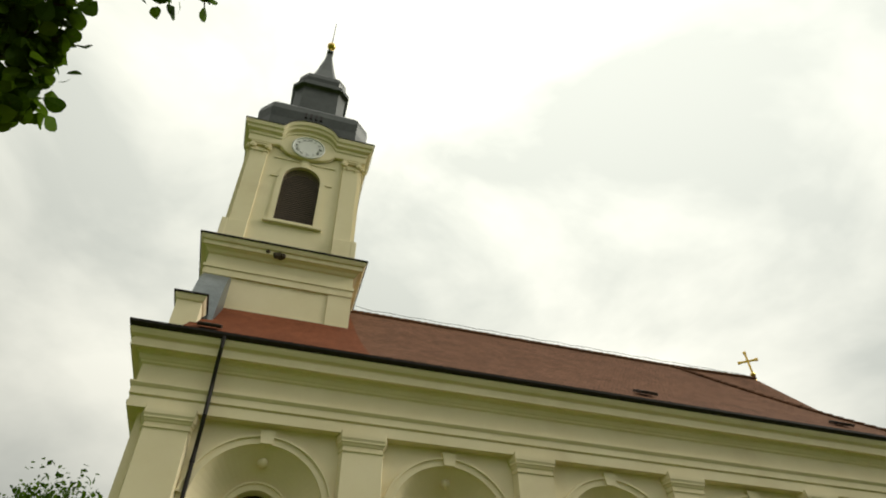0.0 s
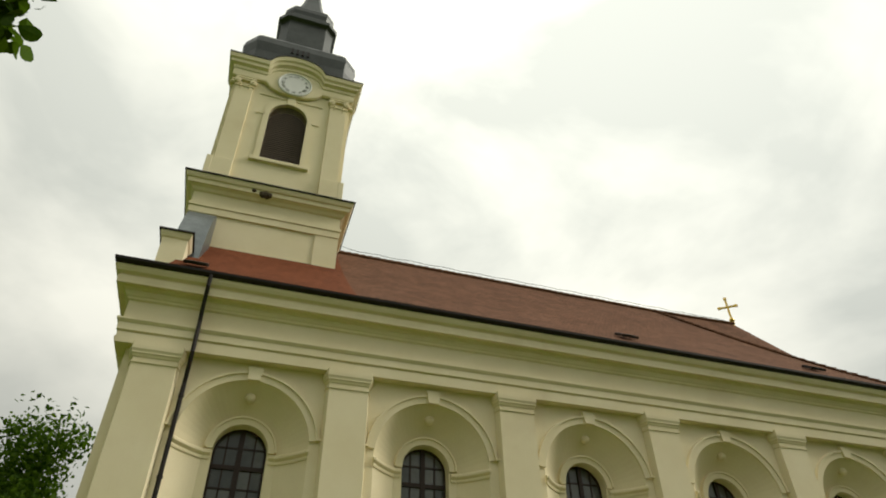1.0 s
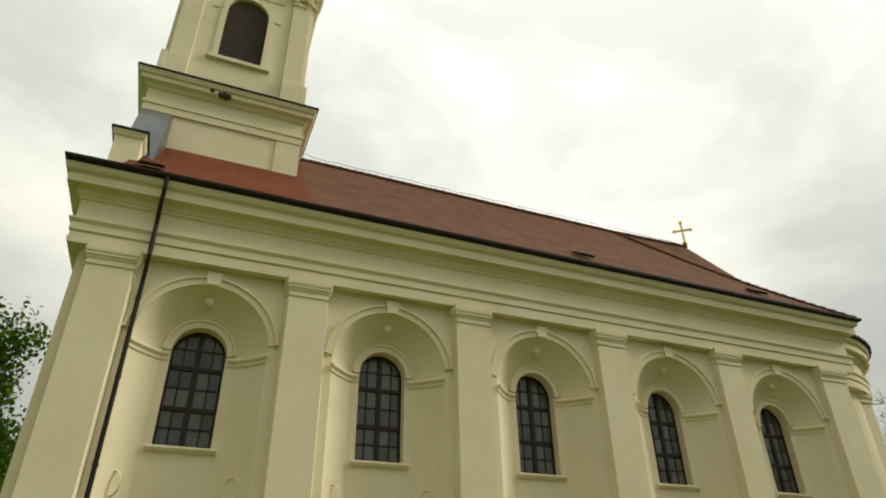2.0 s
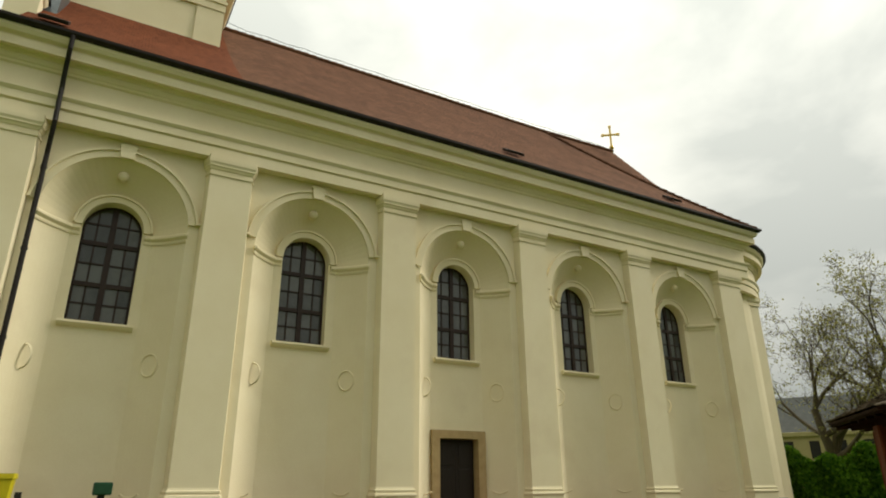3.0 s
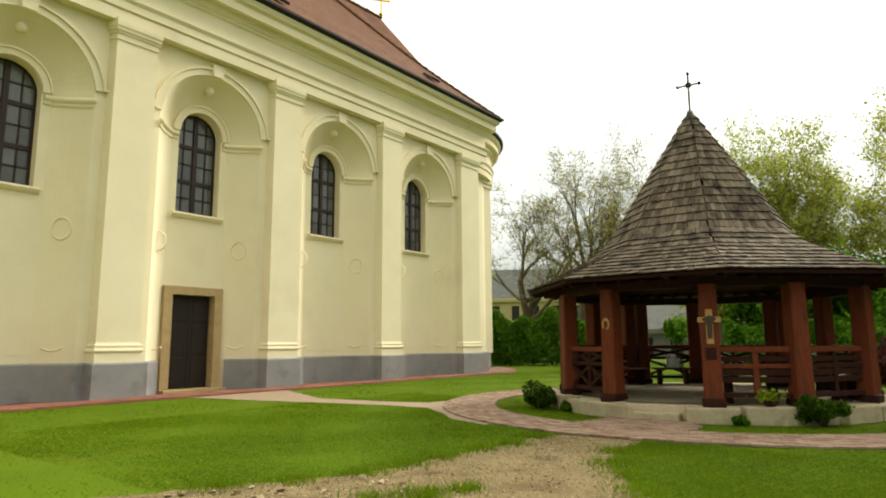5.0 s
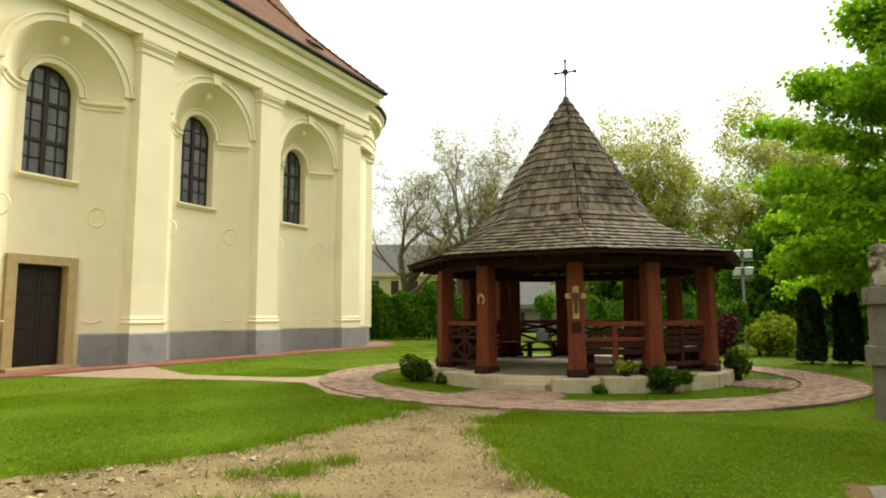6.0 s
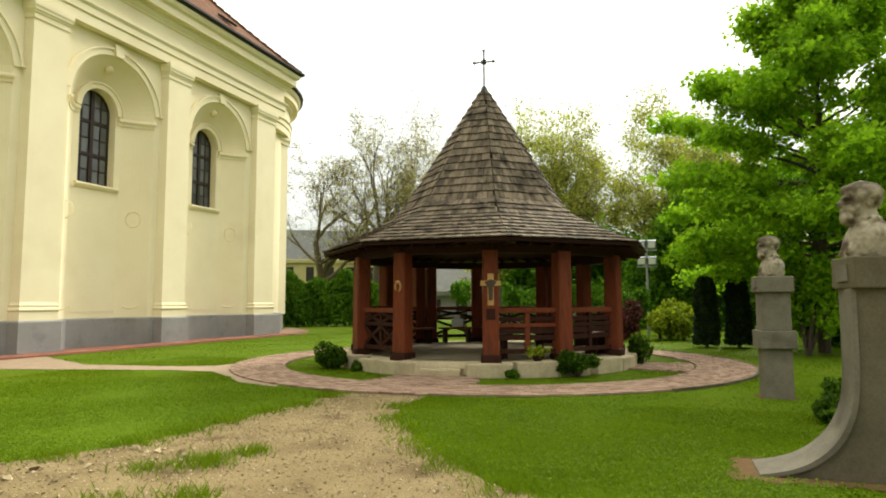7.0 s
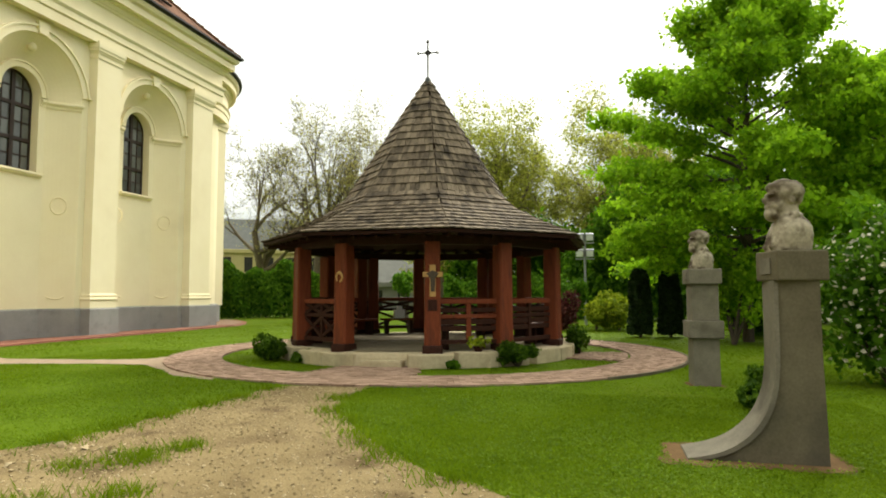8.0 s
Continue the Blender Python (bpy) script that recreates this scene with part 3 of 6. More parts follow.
# rain pipe
b = bmesh.new()
px = -1.62
pts = [(px, EAVE_Y - 0.02, 12.74), (px, EAVE_Y + 0.02, 12.35), (px - 0.02, EAVE_Y + 0.25, 11.95), (px - 0.02, SHAFT - 0.14, 11.4), (px, SHAFT - 0.16, 10.4), (px - 0.03, W - 0.10, 9.6), (px - 0.03, W - 0.10, 0.3), (px - 0.03, W - 0.35, 0.12)]
for p, q in zip(pts, pts[1:]):
    rod(b, p, q, 0.062)
for z in (9.2, 7.0, 4.8, 2.6, 1.0):
    rod(b, (px - 0.03, W - 0.10, z - 0.03), (px - 0.03, W - 0.10, z + 0.03), 0.08)
part("rain_pipe", b, GUTTER, church, "dark brown rain pipe")


# roof: steep slopes that flatten towards the eaves
def slope(top, low, n=9):
    top, low = Vector(top), Vector(low)
    out = []
    for k in range(n):
        s = k / (n - 1)
        p = top.lerp(low, s)
        p.z -= 0.32 * math.sin(math.pi * min(1.0, s)) * (0.6 + 0.4 * s)
        out.append(tuple(p))
    return out


ROOF_SPLIT = 2.9
HIP = (20.9, RIDGE_Y, RIDGE_Z)
PEAK = (26.2, RIDGE_Y, RIDGE_Z + 0.15)
for name, xa, xb, mat in (("roof", -2.95, ROOF_SPLIT, ROOF_NEW), ("roof", ROOF_SPLIT, 20.9, ROOF_OLD)):
    rows = []
    n = 2 if xb < 5 else 12
    for k in range(n + 1):
        s = k / n
        xt = xa + (xb - xa) * s
        xe = xt if xb < 5 else xa + (X1 + 0.75 - xa) * s
        rows.append(slope((xt, RIDGE_Y, RIDGE_Z), (xe, EAVE_Y, EAVE_Z)))
    part(name, grid(bmesh.new(), rows), mat, church, "orange-red clay tiles" if xb < 5 else "brown clay tiles", smooth=True)
    rows = [[(x, 2 * RIDGE_Y - y, z) for x, y, z in r] for r in rows]
    part(name, grid(bmesh.new(), rows), mat, church, smooth=True)
ea = AR + 0.75
ends = [(X1 + 0.75, EAVE_Y), (X1 + 0.75, RIDGE_Y - ea)] + [(AX + ea * math.sin(a), RIDGE_Y - ea * math.cos(a)) for a in (math.pi * k / 24 for k in range(25))]
ends += [(X1 + 0.75, RIDGE_Y + ea), (X1 + 0.75, 2 * RIDGE_Y - EAVE_Y)]
rows = []
for k, (x, y) in enumerate(ends):
    s = min(1.0, k / 3, (len(ends) - 1 - k) / 3)
    t = tuple(Vector(HIP).lerp(Vector(PEAK), s))
    rows.append(slope(t, (x, y, EAVE_Z)))
part("roof", grid(bmesh.new(), rows), ROOF_OLD, church, "brown clay tiles", smooth=True)
b = bmesh.new()
rng = random.Random(5)
for a, q in ((Vector((2.9, RIDGE_Y, RIDGE_Z)), Vector(HIP)), (Vector(HIP), Vector(PEAK))):
    n = int((q - a).length / 0.36)
    for k in range(n):
        p0, p1 = a.lerp(q, k / n), a.lerp(q, (k + 1.08) / n)
        rod(b, p0 + Vector((0, 0, 0.02)), p1 + Vector((0, 0, 0.05 + rng.uniform(-0.01, 0.01))), 0.10, 0.12, 8)
part("ridge_tiles", b, ROOF_OLD, church)
hip = slope(HIP, (X1 + 0.75, EAVE_Y, EAVE_Z), 30)
b = bmesh.new()
for p, q in zip(hip, hip[1:]):
    rod(b, Vector(p) + Vector((0, 0, 0.01)), Vector(q) + Vector((0, 0, 0.04)), 0.09, 0.11, 8)
part("hip_tiles", b, ROOF_OLD, church)
# the row of small snow hooks along the eave
b = bmesh.new()
for k in range(60):
    x = 2.9 + 0.07 * k if k < 40 else 2.9 + 2.8 + (k - 40) * 1.0
    y = EAVE_Y + 0.16
    rod(b, (x, y, EAVE_Z + 0.02), (x, y - 0.04, EAVE_Z + 0.20 + rng.uniform(-0.06, 0.04)), 0.018, 0.012, 5)
part("snow_guard", b, GUTTER, church)
# roof hatches
for x, y in ((13.5, 17.9), (22.6, 18.0), (-2.2, 17.5)):
    s = (RIDGE_Y - y) / (RIDGE_Y - EAVE_Y)
    zz = slope((x, RIDGE_Y, RIDGE_Z), (x, EAVE_Y, EAVE_Z), 101)[min(100, int(100 * (1 - (y - EAVE_Y) / (RIDGE_Y - EAVE_Y))))][2]
    h = new("roof_hatch")
    h.parent = church
    h.matrix_basis = pose(x, y, zz + 0.03, 36)
    part("frame", boxed(-0.36, 0.36, -0.28, 0.28, 0.0, 0.10, bevel=0.01), GUTTER, h)
    part("glass", boxed(-0.28, 0.28, -0.2, 0.2, 0.09, 0.115), GLASS, h)

# gilded cross on the roof's east end
cr = new("roof_cross")
cr.parent = church
cr.matrix_basis = pose(PEAK[0], PEAK[1], PEAK[2], 0, 0, -38)
b = bmesh.new()
rod(b, (0, 0, -0.1), (0, 0, 0.28), 0.07)
bmesh.ops.create_uvsphere(b, u_segments=12, v_segments=8, radius=0.15, matrix=Matrix.Translation((0, 0, 0.3)))
box(b, -0.055, 0.055, -0.04, 0.04, 0.3, 1.75, bevel=0.01)
box(b, -0.47, 0.47, -0.04, 0.04, 1.14, 1.25, bevel=0.01)
for x, z in ((-0.47, 1.195), (0.47, 1.195), (0, 1.77)):
    box(b, x - 0.09, x + 0.09, -0.045, 0.045, z - 0.09, z + 0.09, bevel=0.03)
part("cross", b, GOLD, cr, "gilded cross")
# lightning wire along the ridge
pts = [(2.5, RIDGE_Y - 0.1, RIDGE_Z + 1.0), (3.2, RIDGE_Y - 0.1, RIDGE_Z + 0.35)] + [(4 + 0.9 * k, RIDGE_Y - 0.1, RIDGE_Z + 0.22 + 0.05 * (k % 2)) for k in range(25)]
rows = [[(x, y + 0.014 * math.cos(q), z + 0.014 * math.sin(q)) for q in (0, 1.57, 3.14, 4.71)] for x, y, z in pts]
part("lightning_wire", grid(bmesh.new(), rows, close=True, caps=True), IRON, church)

# ---- clock tower ----
TX, TY = -0.50, RIDGE_Y
b = lathe_square(bmesh.new(), [(3.05, 11.0), (3.05, 20.0)], TX, TY)
part("tower_base", b, PLASTER, church)
for sx in (-1, 1):
    for sy in (-1, 1):
        b = boxed(TX + sx * 2.6 - 0.5, TX + sx * 2.6 + 0.5, TY + sy * 2.6 - 0.5, TY + sy * 2.6 + 0.5, 12.0, 19.0)
        part("corner_strip", b, PLASTER, church)
CT = [(3.05, 18.95), (3.13, 18.95), (3.13, 19.28), (3.17, 19.3), (3.17, 19.45), (3.10, 19.5), (3.10, 20.05), (3.18, 20.1), (3.24, 20.22), (3.36, 20.3), (3.42, 20.3),
      (3.44, 20.5), (3.50, 20.52), (3.56, 20.66), (3.56, 20.74)]
part("tower_cornice", lathe_square(bmesh.new(), CT + [(2.6, 21.0)], TX, TY), PLASTER, church)
part("tower_cornice_cover", lathe_square(bmesh.new(), [(3.50, 20.74), (3.62, 20.74), (3.62, 20.80), (3.0, 21.15)], TX, TY), GUTTER, church, "brown sheet metal cover")
# wasps' nest sized stain of broken plaster under the cornice
b = bmesh.new()
for k in range(14):
    bmesh.ops.create_icosphere(b, subdivisions=1, radius=0.09 + 0.06 * rng.random(),
                               matrix=Matrix.Translation((TX - 0.45 + rng.uniform(-0.4, 0.4), TY - 3.42 + rng.uniform(-0.05, 0.1), 20.30 + rng.uniform(-0.06, 0.14))))
part("bird_nest", b, BARK, church, "brown swallow nests")


def belfry_face(k):
    """One face of the belfry: wall with an arched opening, pilasters with carved capitals, sunk panels and a clock."""
    e = new("belfry_face")
    e.parent = church
    e.matrix_basis = pose(TX, TY, 0, 0, 0, 90 * k)
    h = 2.86
    b = bmesh.new()
    wr, ws, wz = 0.92, 26.05, 22.95
    inner = [(-wr, wz), (-wr, 24.5)] + [(-wr * math.cos(math.pi * j / 16), ws + 0.95 * math.sin(math.pi * j / 16)) for j in range(17)] + [(wr, 24.5), (wr, wz)]
    outer = [(-h, wz), (-h, 24.5)] + [(-h + 2 * h * j / 16, 28.6) for j in range(17)] + [(h, 24.5), (h, wz)]
    grid(b, [[(x, -h, z) for x, z in outer], [(x, -h, z) for x, z in inner], [(x, -h + 0.55, z) for x, z in inner]])
    grid(b, [[(-h, -h, 21.0), (h, -h, 21.0)], [(-h, -h, wz), (h, -h, wz)]])
    grid(b, [[(-wr, -h, wz), (wr, -h, wz)], [(-wr, -h + 0.55, wz), (wr, -h + 0.55, wz)]])
    part("wall", b, PLASTER, e)
    # louvres set back in the opening
    b = bmesh.new()
    z = wz
    while z < 27.0:
        half = wr if z < ws else wr * math.sqrt(max(0.02, 1 - ((z - ws) / 0.96) ** 2))
        grid(b, [[(-half, -h + 0.12, z), (half, -h + 0.12, z)], [(-half, -h + 0.17, z + 0.14), (half, -h + 0.17, z + 0.14)]])
        z += 0.13
    part("louvre", b, LOUVRE, e, "dark wooden louvres")
    part("sill", boxed(-1.35, 1.35, -h - 0.16, -h + 0.02, 22.72, 22.92, bevel=0.03), PLASTER, e)
    b = bmesh.new()
    rows = []
    for x, z in inner:
        cxx, czz = (0, z) if z <= ws else (0, ws)
        L = math.hypot(x - cxx, z - czz) or 1
        ux, uz = (x - cxx) / L, (z - czz) / L
        rows.append([(x + ux * o, y, z + uz * o) for o, y in ((0.0, -h + 0.05), (0.0, -h - 0.05), (0.26, -h - 0.05), (0.26, -h + 0.05))])
    grid(b, rows, close=True, caps=True)
    part("architrave", b, PLASTER, e)
    for sx in (-1, 1):
        part("ear", boxed(sx * 1.32 - 0.2, sx * 1.32 + 0.2, -h - 0.05, -h + 0.02, 25.95, 26.05), PLASTER, e)
        part("pilaster", boxed(sx * 2.36 - 0.42, sx * 2.36 + 0.42, -h - 0.10, -h + 0.05, 22.3, 27.75, bevel=0.012), PLASTER, e)
        part("base", boxed(sx * 2.5 - 0.56, sx * 2.5 + 0.56, -h - 0.19, -h + 0.05, 21.0, 22.35, bevel=0.02), PLASTER, e)
        cap = bmesh.new()
        for hw, z0, z1 in ((0.45, 27.5, 27.56), (0.46, 27.95, 28.05), (0.5, 28.05, 28.14)):
            box(cap, sx * 2.36 - hw, sx * 2.36 + hw, -h - 0.12 - (hw - 0.42), -h, z0, z1, bevel=0.012)
        for d in (-0.38, 0.38):
            for j in range(3):
                bmesh.ops.create_cone(cap, cap_ends=True, segments=14, radius1=0.17 - 0.05 * j, radius2=0.17 - 0.05 * j, depth=0.14 + 0.05 * j,
                                      matrix=Matrix.Translation((sx * 2.36 + d, -h - 0.13, 27.86)) @ pose(0, 0, 0, 90))
            for j in range(3):
                bmesh.ops.create_uvsphere(cap, u_segments=8, v_segments=6, radius=0.055 - 0.01 * j, matrix=Matrix.Translation((sx * 2.36 + d * 0.55, -h - 0.14, 27.62 - 0.14 * j)))
        part("capital", cap, PLASTER, e)
        b = bmesh.new()
        box(b, sx * 0.28 if sx > 0 else -1.55, 1.55 if sx > 0 else -0.28, -h - 0.045, -h + 0.01, 27.35, 27.43)
        part("hood_moulding", b, PLASTER, e)
    part("keystone", boxed(-0.2, 0.2, -h - 0.10, -h + 0.02, 26.95, 27.55, bevel=0.02), PLASTER, e)

    # cornice that swings up and down round the clock
    def lift(x, up, down):
        t = max(0.0, 1 - (abs(x) / 1.35) ** 2)
        return up * math.sqrt(t) if up else -down * math.sqrt(t)
    prof = [(0.06, 28.15, 0), (0.18, 28.2, 0), (0.20, 28.3, 0), (0.20, 28.32, 0), (0.20, 28.62, 1), (0.25, 28.68, 1), (0.26, 28.85, 1), (0.40, 28.95, 1), (0.42, 29.12, 1), (0.50, 29.2, 1), (0.54, 29.38, 1), (0.54, 29.46, 1), (0.0, 29.5, 1)]
    xs = [-9] + [-1.9 + 3.8 * j / 40 for j in range(41)] + [9]
    rows = []
    for x in xs:
        row = []
        for o, z, up in prof:
            xx = x if abs(x) < 5 else math.copysign(h + o, x)
            dz = 0 if abs(x) > 5 else (lift(xx, 0.78, 0) if up else lift(xx, 0, 0.62))
            row.append((xx, -h - o, z + dz))
        rows.append(row)
    grid(b := bmesh.new(), rows)
    part("cornice", b, PLASTER, e)
    b = bmesh.new()
    rows = []
    for x in xs:
        xx = x if abs(x) < 5 else math.copysign(h + 0.56, x)
        dz = 0 if abs(x) > 5 else lift(xx, 0.78, 0)
        rows.append([(xx, -h - 0.57, 29.45 + dz), (xx, -h - 0.57, 29.51 + dz), (xx * 0.96, -h + 0.1, 29.58 + dz)])
    part("cornice_cover", grid(b, rows), GUTTER, e)
    # clock
    cz = 28.42
    clock = lathe(bmesh.new(), [(0.86, 0.0), (0.86, 0.05), (0.80, 0.07), (0.77, 0.03), (0.0001, 0.03)], 0, 0, 36)
    bmesh.ops.transform(clock, matrix=pose(0, -h - 0.21, cz, 90), verts=clock.verts)
    c_ob = part("clock", clock, CLOCK_WHITE, e, "white clock face")
    for j in range(12):
        a = 2 * math.pi * j / 12
        m = pose(0, -h - 0.25, cz, 90) @ pose(0.60 * math.sin(a), 0.60 * math.cos(a), 0.0, 0, 0, -math.degrees(a))
        cu = bpy.data.curves.new("numeral", "FONT")
        cu.body, cu.size, cu.align_x, cu.align_y, cu.extrude = ["XII", "I", "II", "III", "IIII", "V", "VI", "VII", "VIII", "IX", "X", "XI"][j], 0.22, "CENTER", "CENTER", 0.004
        cu.materials.append(NUMERAL)
        o = new("numeral", cu)
        o.parent = c_ob
        o.matrix_basis = m
    return e


NUMERAL = material("grey_paint", (0.16, 0.16, 0.17), (0.24, 0.24, 0.25), 5, 0.5, bump=0)
LOUVRE = material("brown_louvre_wood", (0.080, 0.060, 0.045), (0.125, 0.095, 0.072), 6, 0.8, fine=40)
CLOCK_WHITE = material("white_enamel", (0.72, 0.72, 0.72), (0.80, 0.80, 0.79), 4, 0.4, bump=0.0)
for k in range(4):
    belfry_face(k)
part("belfry_core", boxed(TX - 2.25, TX + 2.25, TY - 2.25, TY + 2.25, 20.9, 29.4), DOOR_WOOD, church)
HELM = [(2.98, 29.4), (2.98, 29.65), (3.0, 30.1), (3.0, 30.7), (3.06, 31.4), (3.0, 31.9), (2.8, 32.25), (2.3, 32.5), (1.75, 32.7), (1.58, 33.2)]
part("tower_helm", lathe_square(bmesh.new(), HELM, TX, TY, cut=0.22), SHEET, church, "dark sheet metal helm")
LANT = [(1.62, 32.7), (1.57, 33.0), (1.54, 36.1), (1.58, 36.2), (1.76, 36.38), (1.76, 36.66), (1.66, 36.75)]
part("lantern", lathe_square(bmesh.new(), LANT, TX, TY, cut=0.30), SHEET, church, "dark sheet metal lantern")
SP = [(1.66, 36.73), (1.46, 36.95), (1.45, 37.25), (1.50, 37.6), (1.46, 38.0), (1.28, 38.3), (1.0, 38.5), (0.92, 38.7), (0.60, 40.2), (0.32, 41.9), (0.15, 43.2), (0.23, 43.25), (0.23, 43.5), (0.12, 43.6)]
part("spire", lathe_square(bmesh.new(), SP, TX, TY, cut=0.32), SHEET, church, "dark sheet metal spire")
# raised plain bars where the helm carries its date
for k in range(4):
    part("date_bar", boxed(TX - 0.55 + 0.28 * k, TX - 0.43 + 0.28 * k, TY - 3.09, TY - 3.0, 31.0, 31.4), GUTTER, church)
b = bmesh.new()
bmesh.ops.create_uvsphere(b, u_segments=20, v_segments=14, radius=0.30, matrix=Matrix.Translation((TX, TY, 44.35)))
rod(b, (TX, TY, 43.5), (TX, TY, 44.1), 0.13, 0.09)
rod(b, (TX, TY, 44.6), (TX, TY, 44.9), 0.13, 0.05)
part("ball", b, GOLD, church, "gilded ball", smooth=True)
part("weather_vane_rod", rod(rod(bmesh.new(), (TX, TY, 44.6), (TX, TY, 47.8), 0.045, 0.025), (TX - 0.02, TY - 0.12, 45.6), (TX + 0.02, TY + 0.12, 46.6), 0.03), IRON, church)

# attic pier on the west front and the metal-covered scroll behind it
b = lathe_square(bmesh.new(), [(0.47, 12.8), (0.47, 13.55), (0.40, 13.6), (0.40, 14.95), (0.45, 15.0), (0.50, 15.12), (0.50, 15.2)], -3.15, W + 1.0)
part("attic_pier", b, PLASTER, church)
part("pier_cover", lathe_square(bmesh.new(), [(0.56, 15.2), (0.56, 15.25), (0.3, 15.36)], -3.15, W + 1.0), GUTTER, church)
b = bmesh.new()
rows = []
for k in range(15):
    a = k / 14
    y = W + 1.5 + 2.2 * a
    z = 14.9 + 3.7 * math.sin(a * 1.5) ** 0.8
    rows.append([(-3.42, y, z - 2.2), (-3.42, y, z), (-2.40, y, z), (-2.40, y, z - 2.2)])
part("scroll", grid(b, rows, close=True, caps=True), ZINC, church, "scroll under grey sheet metal")
part("scroll", boxed(-3.4, -2.9, W + 1.0, TY - 2.9, 12.5, 13.6), PLASTER, church)

# ---- ground ----
GX, GY = 15.43, 4.24                  # centre of the gazebo
GFACE = math.degrees(math.atan2(-GY, -GX)) % 360


def around(theta, r):
    """A plan point round the gazebo; theta from its entrance side, in degrees."""
    a = radians(GFACE + theta)
    return GX + r * math.cos(a), GY + r * math.sin(a)


def inside(poly, x, y):
    hit = False
    for (xa, ya), (xb, yb) in zip(poly, poly[1:] + poly[:1]):
        if (ya > y) != (yb > y) and x < (xb - xa) * (y - ya) / (yb - ya) + xa:
            hit = not hit
    return hit


def rough_edge(poly, step=0.25, amount=0.06, seed=1):
    """The outline with its straight runs broken up, so that the turf frays into it."""
    r, out = random.Random(seed), []
    for (xa, ya), (xb, yb) in zip(poly, poly[1:] + poly[:1]):
        n = max(1, int(math.hypot(xb - xa, yb - ya) / step))
        for k in range(n):
            s = k / n
            out.append((xa + (xb - xa) * s + r.uniform(-amount, amount), ya + (yb - ya) * s + r.uniform(-amount, amount)))
    return out


GRAVEL_AREA = [(9.45, 3.55), (8.3, 3.5), (7.45, 3.2), (6.3, 2.44), (5.5, 1.81), (4.95, 1.2), (4.3, 0.2), (3.9, -2.0), (3.5, -6), (-7, -6), (-7, 9.5), (-1, 8.2), (2.2, 6.9),
               (3.95, 5.95), (5.35, 5.2), (6.66, 5.15), (8.0, 4.95), (8.9, 5.0), (9.45, 4.6)]
FOOTPATH = [(9.6, 6.4), (10.0, 7.5), (10.75, 8.35), (11.4, 9.25), (11.3, 10.5), (10.8, 12.3), (10.3, 14.2), (9.9, 16.35), (13.2, 16.35), (12.4, 14.6), (11.75, 13.1), (12.0, 11.0), (12.4, 9.95),
            (13.4, 9.75), (14.6, 10.1), (14.6, 9.4), (12.1, 8.3), (10.7, 7.1)]
STRIP = [(-7, 16.35), (26.2, 16.2), (27.6, 16.7), (30.4, 18.3), (32.6, 20.4), (33.6, 24.7), (32.4, 25), (26, 18.5), (25, 18.45), (-7, 18.45)]
RING_IN, RING_OUT = 4.85, 6.05


def sheet(name, poly, z, mat, label, category, kind="structure"):
    b = bmesh.new()
    b.faces.new([b.verts.new((x, y, z)) for x, y in poly])
    bmesh.ops.triangulate(b, faces=b.faces)
    return tagged(part(name, b, mat), label, category, kind=kind)


bm = bmesh.new()
S = 900
n = 12
cuts = [-S, -200, -60] + [-40 + 10 * k for k in range(14)] + [130, 260, S]
grid(bm, [[(x, y, 0.0) for x in cuts] for y in cuts])
tagged(part("ground", bm, GRASS), "green mown lawn reaching out under the trees", "lawn", kind="structure")
sheet("gravel_path", rough_edge(GRAVEL_AREA, 0.22, 0.09), 0.006, DIRT, "worn sandy gravel path with loose stones", "path")
sheet("footpath", rough_edge(FOOTPATH, 0.3, 0.03, 2), 0.010, material("beige_footpath", (0.22, 0.160, 0.108), (0.35, 0.265, 0.185), 4, 0.95, bump=0.5, fine=40, gloss=0.08),
      "narrow beige paved footpath to the church", "path")

# strip of red-brown slabs along the church
strip = sheet("pavement", STRIP, 0.012, RED_TILE, "red-brown slab pavement along the church wall", "pavement")
slab = None
rng = random.Random(11)
for k in range(2):
    for j in range(64):
        x0, y0 = -5.9 + j * 0.5, 16.38 + k * 0.5
        if x0 > 25.9:
            continue
        if slab is None:
            slab = part("slab", boxed(0, 0.49, 0, 0.49, 0, 0.05, bevel=0.008), RED_TILE, strip)
            slab.matrix_basis = pose(x0, y0, 0.0)
        else:
            shared("slab", slab, strip, pose(x0, y0, rng.uniform(-0.006, 0.006), rng.uniform(-0.3, 0.3), rng.uniform(-0.3, 0.3)))
bm = bmesh.new()
for a0, a1, ra in ((-90, 0, 1),):
    pts = [(26.0, 16.45), (27.4, 16.95), (29.0, 17.75), (30.2, 18.55), (31.8, 20.2)]
    grid(bm, [[(x, y, 0.05) for x, y in pts], [(x - 0.6, y + 1.1, 0.05) for x, y in pts]])
part("slab", bm, PAVER, strip)

